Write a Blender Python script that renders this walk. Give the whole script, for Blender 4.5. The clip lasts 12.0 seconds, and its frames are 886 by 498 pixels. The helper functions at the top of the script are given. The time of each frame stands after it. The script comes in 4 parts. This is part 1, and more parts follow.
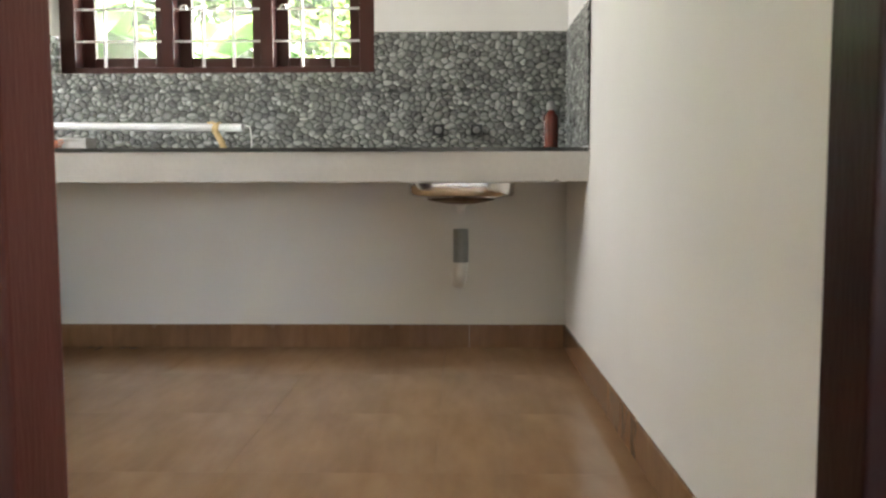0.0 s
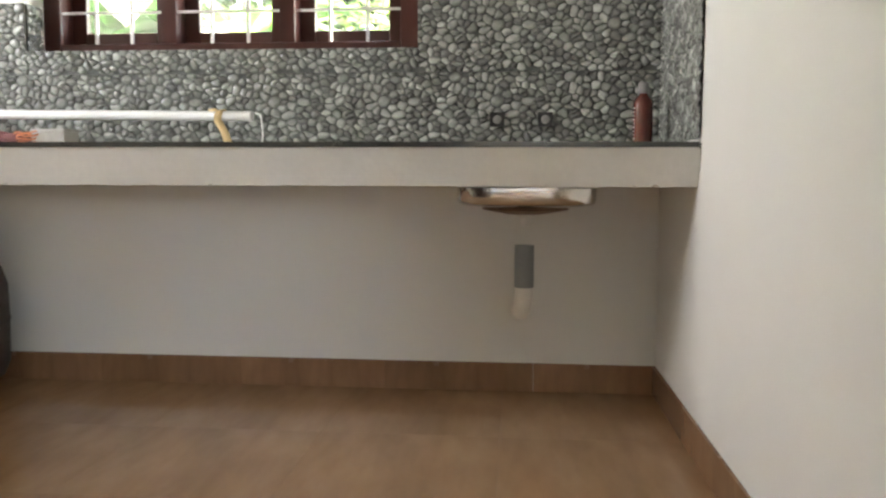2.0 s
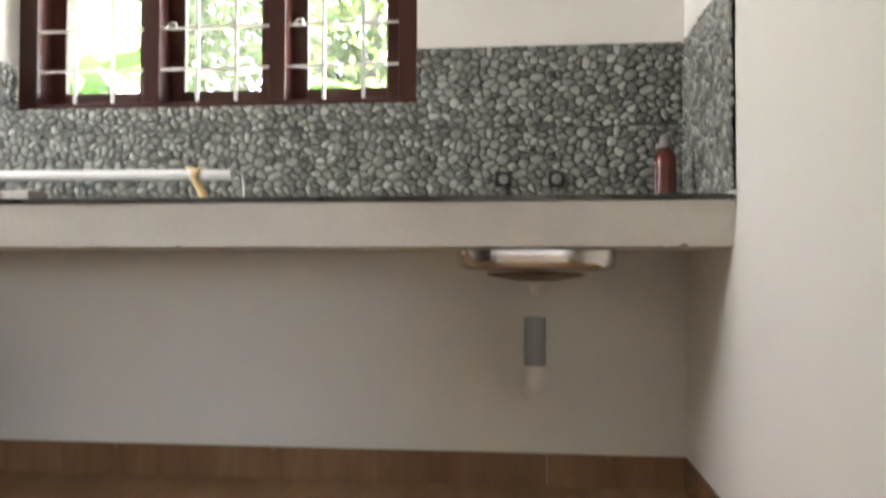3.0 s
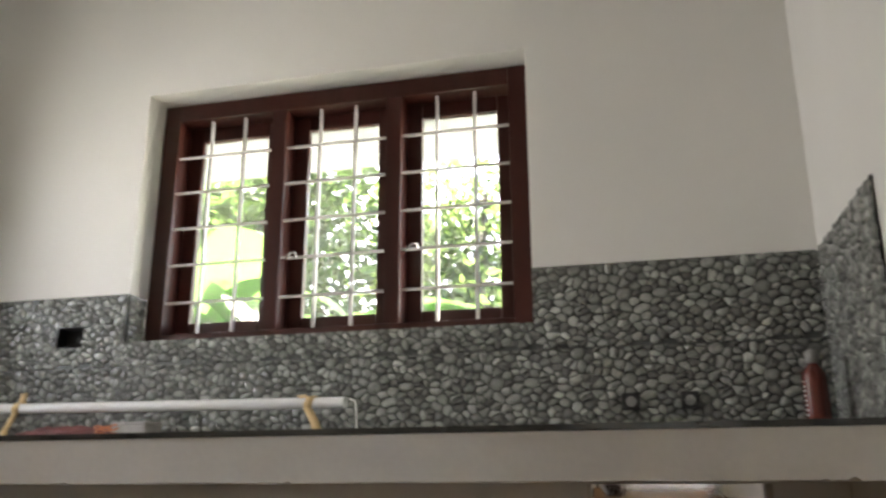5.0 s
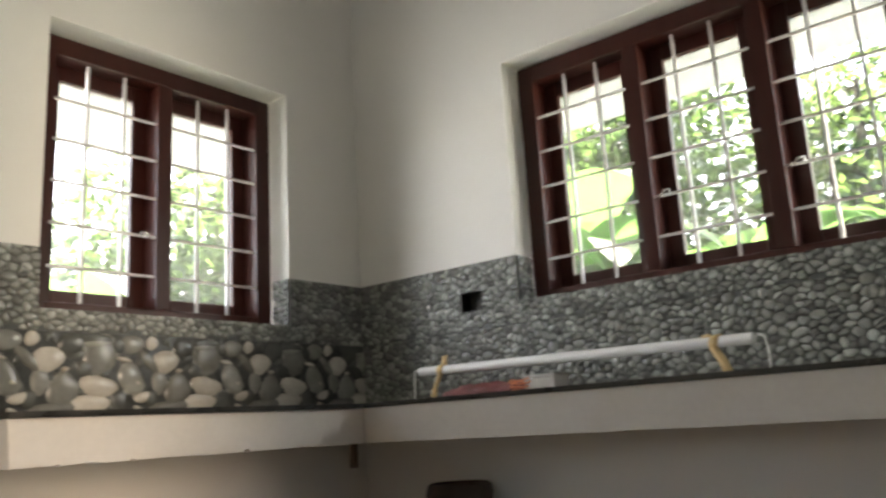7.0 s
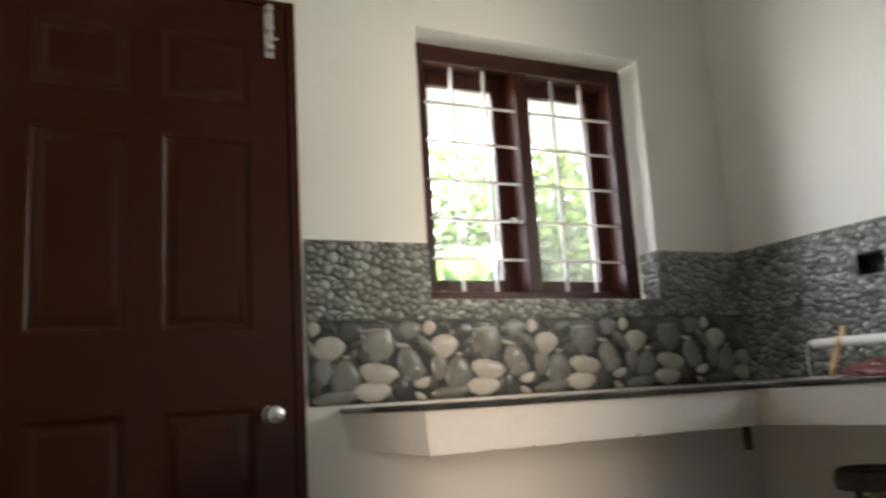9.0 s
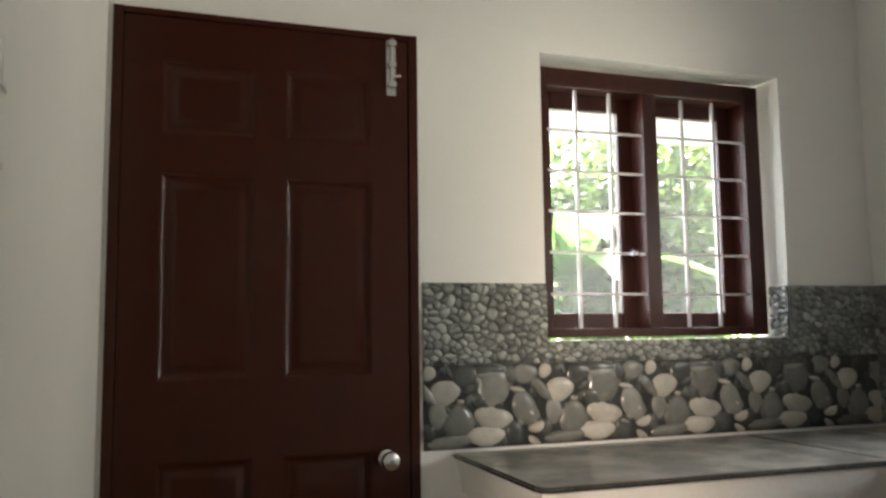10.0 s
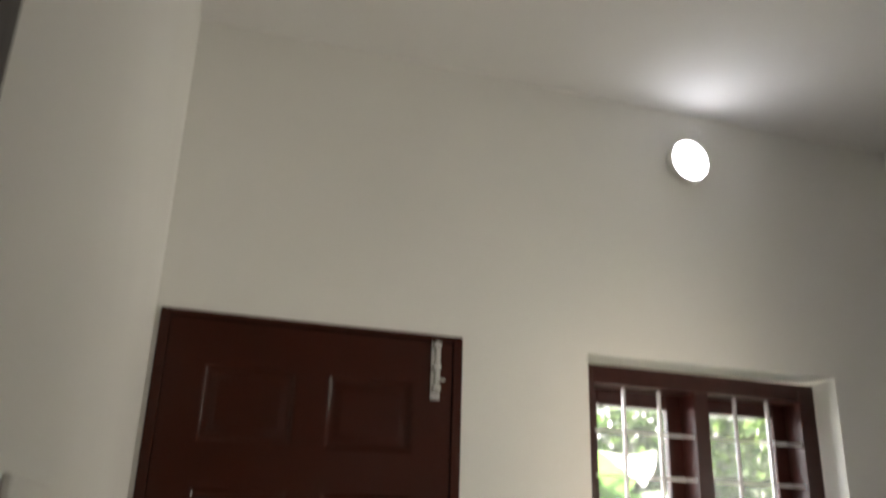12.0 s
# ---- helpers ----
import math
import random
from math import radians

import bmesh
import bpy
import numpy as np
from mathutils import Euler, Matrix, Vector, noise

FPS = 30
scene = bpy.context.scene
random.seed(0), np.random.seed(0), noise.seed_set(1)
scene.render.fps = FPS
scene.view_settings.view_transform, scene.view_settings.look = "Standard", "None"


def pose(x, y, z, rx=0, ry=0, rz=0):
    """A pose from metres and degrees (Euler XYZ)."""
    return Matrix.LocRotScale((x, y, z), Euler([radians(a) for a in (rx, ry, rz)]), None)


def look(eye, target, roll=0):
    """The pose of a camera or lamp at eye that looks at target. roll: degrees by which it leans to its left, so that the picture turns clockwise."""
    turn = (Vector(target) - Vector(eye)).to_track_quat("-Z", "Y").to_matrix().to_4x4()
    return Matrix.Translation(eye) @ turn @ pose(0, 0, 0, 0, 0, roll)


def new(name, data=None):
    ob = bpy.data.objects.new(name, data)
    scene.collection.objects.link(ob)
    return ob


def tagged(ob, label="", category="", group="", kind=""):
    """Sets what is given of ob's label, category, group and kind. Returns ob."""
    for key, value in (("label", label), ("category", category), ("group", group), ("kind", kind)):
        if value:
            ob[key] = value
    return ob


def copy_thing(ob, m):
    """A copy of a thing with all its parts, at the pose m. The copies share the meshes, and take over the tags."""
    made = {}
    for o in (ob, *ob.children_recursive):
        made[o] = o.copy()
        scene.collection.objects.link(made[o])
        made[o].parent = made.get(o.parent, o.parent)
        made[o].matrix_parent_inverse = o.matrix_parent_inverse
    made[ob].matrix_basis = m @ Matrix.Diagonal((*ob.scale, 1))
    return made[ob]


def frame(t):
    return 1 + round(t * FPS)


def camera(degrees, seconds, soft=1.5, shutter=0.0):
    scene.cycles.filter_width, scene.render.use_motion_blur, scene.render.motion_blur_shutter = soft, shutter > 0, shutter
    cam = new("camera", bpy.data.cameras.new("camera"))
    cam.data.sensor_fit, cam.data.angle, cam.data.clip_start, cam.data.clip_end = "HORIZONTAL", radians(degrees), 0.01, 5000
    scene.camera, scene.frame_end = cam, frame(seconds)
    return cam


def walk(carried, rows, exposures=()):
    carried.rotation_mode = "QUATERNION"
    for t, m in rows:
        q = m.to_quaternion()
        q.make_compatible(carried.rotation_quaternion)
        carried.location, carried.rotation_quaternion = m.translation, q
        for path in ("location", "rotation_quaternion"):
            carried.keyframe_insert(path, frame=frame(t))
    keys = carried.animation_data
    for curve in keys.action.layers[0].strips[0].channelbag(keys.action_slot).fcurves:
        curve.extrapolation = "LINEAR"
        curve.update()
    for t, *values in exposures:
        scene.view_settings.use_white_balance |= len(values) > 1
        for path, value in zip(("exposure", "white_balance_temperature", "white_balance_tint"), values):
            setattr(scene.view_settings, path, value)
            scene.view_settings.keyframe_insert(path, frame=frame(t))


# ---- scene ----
cam = camera(57.1, 12.0, soft=2.4, shutter=0.5)
PATH = [
    (0, (-0.534, -4.044, 0.814), (-0.572, -2.05, 0.656), -0.1),
    (0.5, (-0.546, -3.857, 0.81), (-0.613, -1.866, 0.636), 0.1),
    (1, (-0.584, -3.602, 0.815), (-0.676, -1.61, 0.662), 0.8),
    (1.5, (-0.578, -3.428, 0.865), (-0.714, -1.44, 0.697), 0.7),
    (2, (-0.556, -3.233, 0.853), (-0.733, -1.249, 0.679), 0.2),
    (2.5, (-0.552, -3.069, 0.828), (-0.74, -1.082, 0.697), 0.5),
    (3, (-0.541, -2.904, 0.77), (-0.752, -0.916, 0.814), 0.1),
    (3.2, (-0.534, -2.864, 0.774), (-0.765, -0.882, 0.911), -0.9),
    (4.8, (-0.561, -2.779, 0.792), (-0.976, -0.902, 1.345), 0.2),
    (5, (-0.588, -2.79, 0.818), (-1.044, -0.924, 1.376), -0.2),
    (5.5, (-0.627, -2.779, 0.843), (-1.249, -0.956, 1.382), -1.1),
    (6, (-0.637, -2.778, 0.858), (-1.483, -1.03, 1.337), -2.1),
    (6.5, (-0.656, -2.804, 0.87), (-1.711, -1.164, 1.311), -2.7),
    (7, (-0.673, -2.81, 0.868), (-1.905, -1.294, 1.293), -3.4),
    (8.8, (-0.788, -2.903, 0.912), (-2.48, -1.913, 1.305), -3.9),
    (9, (-0.763, -2.86, 0.979), (-2.522, -1.98, 1.339), -3.5),
    (9.5, (-0.767, -2.864, 1.165), (-2.61, -2.138, 1.438), -2.4),
    (10, (-0.762, -2.892, 1.389), (-2.645, -2.249, 1.588), -0.7),
    (10.5, (-0.736, -2.893, 1.588), (-2.637, -2.295, 1.758), 0.5),
    (11, (-0.753, -2.889, 1.739), (-2.653, -2.29, 1.911), 1.1),
    (11.5, (-0.804, -2.897, 1.733), (-2.687, -2.341, 2.11), 0.9),
    (12, (-0.811, -2.943, 1.774), (-2.615, -2.399, 2.444), 1.9),
]
EXPOSURES = [(0, 6.55, 7200, 16), (2.8, 6.52, 7300, 18), (5.0, 5.58, 7300, 19), (5.5, 5.45, 7300, 19), (6.5, 5.32, 7300, 18), (8.5, 5.42, 7100, 17), (10.5, 5.38, 7000, 18), (11.3, 5.35, 7100, 19), (12, 5.22, 7100, 20)]
walk(cam, [(t, look(eye, target, roll)) for t, eye, target, roll in PATH], EXPOSURES)

# ---------------------------------------------------------------- light
world = bpy.data.worlds.new("world")
scene.world = world
world.use_nodes = True
wn = world.node_tree
sky = wn.nodes.new("ShaderNodeTexSky")
sky.sky_type = "NISHITA"
sky.sun_disc = False
sky.sun_elevation, sky.sun_rotation = radians(55), radians(315)
sky.air_density, sky.dust_density = 1.0, 4.0
wn.links.new(sky.outputs["Color"], wn.nodes["Background"].inputs["Color"])
wn.nodes["Background"].inputs["Strength"].default_value = 0.10

sun = new("sun", bpy.data.lights.new("sun", "SUN"))
sun.data.energy, sun.data.angle, sun.data.color = 5.0, radians(1.0), (1.0, 0.96, 0.90)
sun.matrix_world = look((-7, 7, 14.2), (0, 0, 0))


def opening_lamp(name, m, w, h, watts, color, shape="RECTANGLE"):
    ob = new(name, bpy.data.lights.new(name, "AREA"))
    ob.data.shape, ob.data.size, ob.data.size_y = shape, w, h
    ob.data.energy, ob.data.color = watts, color
    ob.matrix_world = m
    return ob


# warm daylight in the entrance of the front room
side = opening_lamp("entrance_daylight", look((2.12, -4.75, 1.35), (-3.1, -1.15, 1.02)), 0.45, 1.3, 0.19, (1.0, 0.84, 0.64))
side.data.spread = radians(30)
# fill lamp at an added, unseen window, brightens the wall under the counter
opening_lamp("front_room_fill", look((1.1, -6.62, 1.5), (-1.9, 0, 0.6)), 0.95, 0.95, 0.09, (1.0, 0.90, 0.74))
# daylight in the openings of the two kitchen windows
north = opening_lamp("north_window_daylight", look((-1.72, 0.50, 1.82), (-3.5, -2.0, 2.12)), 1.60, 0.85, 0.50, (0.97, 1.0, 0.88))
north.data.spread = radians(88)
west = opening_lamp("west_window_daylight", look((-4.0, -1.05, 1.86), (-1.5, 0.45, 1.35)), 1.15, 0.95, 0.85, (0.90, 0.96, 1.0))
west.data.spread = radians(112)

# ---------------------------------------------------------------- materials
def mat(name, color, rough=0.5, metal=0.0, vary=0.08, scale=6.0, fine=60.0, bump=0.02, spec=0.5, coat=0.0, stretch=(1, 1, 1), tint=None, jitter=0.0, island=False, wave=0.0):
    m = bpy.data.materials.new(name)
    m.use_nodes = True
    n, l = m.node_tree.nodes, m.node_tree.links
    b = n["Principled BSDF"]
    b.inputs["Roughness"].default_value, b.inputs["Metallic"].default_value = rough, metal
    b.inputs["Specular IOR Level"].default_value, b.inputs["Coat Weight"].default_value = spec, coat
    co, mp = n.new("ShaderNodeTexCoord"), n.new("ShaderNodeMapping")
    mp.inputs["Scale"].default_value = stretch
    l.new(co.outputs["Object"], mp.inputs["Vector"])
    t1, t2 = n.new("ShaderNodeTexNoise"), n.new("ShaderNodeTexNoise")
    t1.inputs["Scale"].default_value, t1.inputs["Detail"].default_value = scale, 4
    t2.inputs["Scale"].default_value, t2.inputs["Detail"].default_value = fine, 3
    l.new(mp.outputs["Vector"], t1.inputs["Vector"])
    l.new(mp.outputs["Vector"], t2.inputs["Vector"])
    mix = n.new("ShaderNodeMix")
    mix.data_type = "RGBA"
    c2 = tint or tuple(c * (1 - 3.0 * vary) for c in color)
    mix.inputs["A"].default_value = (*color, 1)
    mix.inputs["B"].default_value = (*c2, 1)
    add = n.new("ShaderNodeMath")
    add.operation = "MULTIPLY_ADD"
    add.inputs[1].default_value = 0.35
    l.new(t2.outputs["Fac"], add.inputs[0])
    l.new(t1.outputs["Fac"], add.inputs[2])
    ramp = n.new("ShaderNodeMapRange")
    ramp.inputs["From Min"].default_value, ramp.inputs["From Max"].default_value = 0.42, 0.95
    l.new(add.outputs[0], ramp.inputs["Value"])
    l.new(ramp.outputs["Result"], mix.inputs["Factor"])
    out = mix.outputs["Result"]
    if jitter or island:
        hsv = n.new("ShaderNodeHueSaturation")
        mr = n.new("ShaderNodeMapRange")
        if island:
            src = n.new("ShaderNodeNewGeometry").outputs["Random Per Island"]
        else:
            src = n.new("ShaderNodeObjectInfo").outputs["Random"]
        mr.inputs["To Min"].default_value, mr.inputs["To Max"].default_value = 1 - jitter, 1 + jitter
        l.new(src, mr.inputs["Value"])
        l.new(mr.outputs["Result"], hsv.inputs["Value"])
        l.new(out, hsv.inputs["Color"])
        out = hsv.outputs["Color"]
    l.new(out, b.inputs["Base Color"])
    rr = n.new("ShaderNodeMapRange")
    rr.inputs["To Min"].default_value, rr.inputs["To Max"].default_value = rough * 0.85, min(1, rough * 1.2)
    l.new(t1.outputs["Fac"], rr.inputs["Value"])
    l.new(rr.outputs["Result"], b.inputs["Roughness"])
    if bump:
        bp = n.new("ShaderNodeBump")
        bp.inputs["Strength"].default_value, bp.inputs["Distance"].default_value = 0.5, bump * 0.1
        l.new(t2.outputs["Fac"], bp.inputs["Height"])
        l.new(bp.outputs["Normal"], b.inputs["Normal"])
        if wave:
            b2 = n.new("ShaderNodeBump")
            b2.inputs["Strength"].default_value, b2.inputs["Distance"].default_value = 0.6, wave
            l.new(t1.outputs["Fac"], b2.inputs["Height"])
            l.new(bp.outputs["Normal"], b2.inputs["Normal"])
            l.new(b2.outputs["Normal"], b.inputs["Normal"])
    return m


def shade_pebbles(m, low, high):
    """Most pebbles mid to dark, a few pale ones: the pick per pebble runs along a curve."""
    n, l = m.node_tree.nodes, m.node_tree.links
    pick = next(k for k in n if k.bl_idname == "ShaderNodeNewGeometry").outputs["Random Per Island"]
    power = n.new("ShaderNodeMath")
    power.operation = "POWER"
    power.inputs[1].default_value = 1.6
    l.new(pick, power.inputs[0])
    to = next(k.to_node for k in pick.links if k.to_node.bl_idname == "ShaderNodeMapRange")
    to.inputs["To Min"].default_value, to.inputs["To Max"].default_value = low, high
    l.new(power.outputs[0], to.inputs["Value"])


PAINT = mat("wall_paint", (0.79, 0.78, 0.745), 0.55, vary=0.02, scale=1.6, fine=140, bump=0.012, spec=0.4, wave=0.007)
CEIL = mat("ceiling_paint", (0.84, 0.83, 0.81), 0.8, vary=0.02, scale=1.0, fine=120, bump=0.01, spec=0.2)
SLAB = mat("slab_paint", (0.76, 0.74, 0.70), 0.7, vary=0.05, scale=3.0, fine=50, bump=0.03, spec=0.3)
EXT = mat("outside_plaster", (0.45, 0.47, 0.51), 0.85, vary=0.04, scale=2.0, fine=60, bump=0.03)
GRANITE = mat("black_granite", (0.014, 0.015, 0.015), 0.12, vary=0.25, scale=7, fine=260, bump=0.0, spec=0.8, tint=(0.05, 0.049, 0.046))
# building dust and pale window sheen, both put into the colour of upward granite faces
dn, dl = GRANITE.node_tree.nodes, GRANITE.node_tree.links
film, fmix, patch, level, share, fac = dn.new("ShaderNodeBsdfDiffuse"), dn.new("ShaderNodeMixShader"), dn.new("ShaderNodeTexNoise"), dn.new("ShaderNodeMapRange"), dn.new("ShaderNodeMapRange"), dn.new("ShaderNodeMath")
film.inputs["Color"].default_value = (0.46, 0.45, 0.42, 1)
patch.inputs["Scale"].default_value, patch.inputs["Detail"].default_value = 5.5, 5
share.inputs["From Min"].default_value, share.inputs["From Max"].default_value = 0.40, 0.62
share.inputs["To Min"].default_value, share.inputs["To Max"].default_value = 0.32, 0.60
level.inputs["From Min"].default_value, level.inputs["From Max"].default_value = 0.93, 1.0
updir = dn.new("ShaderNodeSeparateXYZ")
dl.new(dn.new("ShaderNodeNewGeometry").outputs["Normal"], updir.inputs[0])
dl.new(updir.outputs["Z"], level.inputs["Value"])
dl.new(dn.new("ShaderNodeTexCoord").outputs["Object"], patch.inputs["Vector"])
dl.new(patch.outputs["Fac"], share.inputs["Value"])
fac.operation = "MULTIPLY"
dl.new(level.outputs["Result"], fac.inputs[0])
dl.new(share.outputs["Result"], fac.inputs[1])
dl.new(fac.outputs[0], fmix.inputs[0])
dl.new(dn["Principled BSDF"].outputs[0], fmix.inputs[1])
dl.new(film.outputs[0], fmix.inputs[2])
dl.new(fmix.outputs[0], dn["Material Output"].inputs["Surface"])
FLOOR = mat("brown_floor_tile", (0.37, 0.225, 0.125), 0.12, vary=0.2, scale=1.7, fine=8, bump=0, spec=0.5, stretch=(2.6, 0.75, 1), tint=(0.25, 0.142, 0.072), jitter=0.03)
SKIRT = mat("brown_skirting_tile", (0.29, 0.16, 0.085), 0.25, vary=0.2, scale=3.0, fine=14, bump=0.004, stretch=(2.5, 2.5, 0.6), tint=(0.18, 0.095, 0.05), jitter=0.13)
JOINT = mat("floor_joint", (0.26, 0.16, 0.09), 0.8, vary=0.1)
WOOD = mat("maroon_wood_paint", (0.048, 0.0125, 0.009), 0.3, vary=0.12, scale=3, fine=30, bump=0.012, stretch=(6, 6, 0.7), spec=0.28)
# the same maroon wood for the inner doorway, with shade put into its colour
FRAMEW = mat("shaded_wood_paint", (0.021, 0.0055, 0.004), 0.35, vary=0.12, scale=3, fine=30, bump=0.012, stretch=(6, 6, 0.7), spec=0.15)
DOORM = mat("dark_maroon_door", (0.044, 0.0105, 0.0058), 0.16, vary=0.05, scale=1.5, fine=22, bump=0.002, stretch=(1, 1, 0.8), spec=0.26)
STEEL = mat("brushed_steel", (0.74, 0.72, 0.69), 0.07, 1.0, vary=0.06, scale=12, fine=150, bump=0.004)
GRILLE = mat("grey_grille_paint", (0.62, 0.60, 0.60), 0.35, 0.3, vary=0.05, scale=20, fine=120, bump=0.01)
CHROME = mat("dull_chrome", (0.75, 0.74, 0.72), 0.25, 1.0, vary=0.06, scale=30, fine=150, bump=0.004)
PVCG = mat("grey_pvc", (0.27, 0.29, 0.29), 0.4, vary=0.04, scale=15, bump=0.003)
PVCW = mat("white_pvc", (0.80, 0.78, 0.74), 0.35, vary=0.04, scale=15, bump=0.003)
PLASTW = mat("white_plastic", (0.80, 0.80, 0.78), 0.3, vary=0.02, scale=10, bump=0.002)
TUBE = mat("white_tube", (0.70, 0.71, 0.70), 0.25, vary=0.02, scale=10, bump=0.0)
TAPE = mat("yellow_tape", (0.66, 0.47, 0.22), 0.55, vary=0.1, scale=30, fine=120, bump=0.03)
REDCLOTH = mat("red_plastic_bag", (0.20, 0.052, 0.050), 0.5, vary=0.15, scale=25, fine=80, bump=0.03)
ORANGE = mat("orange_wire", (0.65, 0.20, 0.08), 0.4, vary=0.05)
GREYBOX = mat("grey_box_card", (0.42, 0.40, 0.37), 0.7, vary=0.08, scale=14, bump=0.02)
RUST = mat("rusty_plate", (0.22, 0.115, 0.06), 0.5, 0.4, vary=0.2, scale=25, fine=90, bump=0.02)
BOTTLE = mat("brown_bottle", (0.14, 0.022, 0.014), 0.14, vary=0.1, scale=20, bump=0.0, coat=0.4)
CAP = mat("grey_cap", (0.22, 0.215, 0.21), 0.4, vary=0.1, scale=20)
BLACK = mat("black_plastic", (0.010, 0.010, 0.010), 0.5, vary=0.1, scale=20)
CYL = mat("red_cylinder_paint", (0.075, 0.050, 0.038), 0.55, 0.0, vary=0.2, scale=8, fine=50, bump=0.02)
BRASS = mat("brass_valve", (0.45, 0.36, 0.2), 0.35, 1.0, vary=0.1)
STICK = mat("brown_stick", (0.10, 0.06, 0.035), 0.7, vary=0.1)
TILEDARK = mat("tile_black_ground", (0.032, 0.034, 0.032), 0.3, vary=0.2, scale=30)
TILEBASE = mat("tile_dark_ground", (0.075, 0.082, 0.076), 0.35, vary=0.2, scale=30)
PEB = mat("small_pebbles", (0.27, 0.283, 0.262), 0.24, vary=0.12, scale=45, fine=200, bump=0.006, spec=1.0, tint=(0.19, 0.20, 0.185), jitter=0.3, island=True, coat=0.7)
shade_pebbles(PEB, 0.55, 1.5)
PEB.node_tree.nodes["Principled BSDF"].inputs["Coat Roughness"].default_value = 0.18
PEBL = mat("light_pebbles", (0.47, 0.445, 0.39), 0.24, vary=0.08, scale=25, fine=160, bump=0.006, jitter=0.15, island=True, coat=0.4)
PEBM = mat("grey_pebbles", (0.22, 0.222, 0.20), 0.24, vary=0.1, scale=25, fine=160, bump=0.006, jitter=0.3, island=True, coat=0.4)
PEBD = mat("dark_pebbles", (0.085, 0.09, 0.083), 0.24, vary=0.1, scale=25, fine=160, bump=0.006, jitter=0.3, island=True, coat=0.4)
GRASS = mat("earth_ground", (0.15, 0.15, 0.13), 0.9, vary=0.2, scale=0.4, fine=12, bump=0.3, tint=(0.09, 0.11, 0.07))
BARK = mat("bark", (0.16, 0.12, 0.09), 0.9, vary=0.2, scale=8, fine=40, bump=0.3)


def leafy(name, color, trans=0.45, jit=0.35):
    m = mat(name, color, 0.4, vary=0.12, scale=5, fine=40, bump=0.01, jitter=jit, island=True)
    n, l = m.node_tree.nodes, m.node_tree.links
    b, o = n["Principled BSDF"], n["Material Output"]
    tr, mx = n.new("ShaderNodeBsdfTranslucent"), n.new("ShaderNodeMixShader")
    tr.inputs["Color"].default_value = (color[0] * 2.4, color[1] * 2.4, color[2] * 1.9, 1)
    mx.inputs[0].default_value = trans
    l.new(b.outputs[0], mx.inputs[1])
    l.new(tr.outputs[0], mx.inputs[2])
    l.new(mx.outputs[0], o.inputs["Surface"])
    return m


LEAF1 = leafy("tree_leaves", (0.066, 0.118, 0.036), 0.4, 0.3)
LEAF2 = leafy("yellow_green_leaves", (0.078, 0.125, 0.040), 0.4, 0.3)
BANANA = leafy("banana_leaf", (0.060, 0.125, 0.036), 0.4, 0.25)

GLASS = bpy.data.materials.new("window_glass")
GLASS.use_nodes = True
gb = GLASS.node_tree.nodes["Principled BSDF"]
# dark tint stands in for a dimmer view outside
gb.inputs["Base Color"].default_value = (0.285, 0.305, 0.31, 1)
gb.inputs["Roughness"].default_value, gb.inputs["Transmission Weight"].default_value, gb.inputs["IOR"].default_value = 0.0, 1.0, 1.05
gn, gl = GLASS.node_tree.nodes, GLASS.node_tree.links
dust, dmix, dnoise, dr = gn.new("ShaderNodeBsdfTranslucent"), gn.new("ShaderNodeMixShader"), gn.new("ShaderNodeTexNoise"), gn.new("ShaderNodeMapRange")
dust.inputs["Color"].default_value = (0.85, 0.84, 0.80, 1)
dnoise.inputs["Scale"].default_value = 5.0
dr.inputs["To Min"].default_value, dr.inputs["To Max"].default_value = 0.008, 0.020
gl.new(dnoise.outputs["Fac"], dr.inputs["Value"])
gl.new(dr.outputs["Result"], dmix.inputs[0])
gl.new(gb.outputs[0], dmix.inputs[1])
gl.new(dust.outputs[0], dmix.inputs[2])
gl.new(dmix.outputs[0], gn["Material Output"].inputs["Surface"])


# ---------------------------------------------------------------- mesh helpers
def obj(name, bm, material, parent=None, label=""):
    me = bpy.data.meshes.new(name)
    bmesh.ops.recalc_face_normals(bm, faces=bm.faces)
    bm.to_mesh(me)
    bm.free()
    for mm in material if isinstance(material, (list, tuple)) else [material]:
        me.materials.append(mm)
    ob = new(name, me)
    ob.parent = parent
    if label:
        ob["label"] = label
    return ob


def part(name, bm, material, parent, label=""):
    return obj(name, bm, material, parent, label)


def thing(name, at, label, category, group="", rz=0):
    ob = new(name)
    ob.matrix_world = pose(*at, 0, 0, rz)
    return tagged(ob, label, category, group)


def smooth(ob, angle=40):
    me = ob.data
    for p in me.polygons:
        p.use_smooth = True
    me.set_sharp_from_angle(angle=radians(angle))
    return ob


def box(x0, x1, y0, y1, z0, z1, bevel=0.0, seg=2, bm=None):
    own = bmesh.new()
    bmesh.ops.create_cube(own, size=1, matrix=Matrix.LocRotScale(((x0 + x1) / 2, (y0 + y1) / 2, (z0 + z1) / 2), None, (x1 - x0, y1 - y0, z1 - z0)))
    if bevel:
        bmesh.ops.bevel(own, geom=own.edges[:], offset=bevel, segments=seg, affect="EDGES", profile=0.6)
    if bm is None:
        return own
    me = bpy.data.meshes.new("tmp")
    own.to_mesh(me)
    own.free()
    bm.from_mesh(me)
    bpy.data.meshes.remove(me)
    return bm


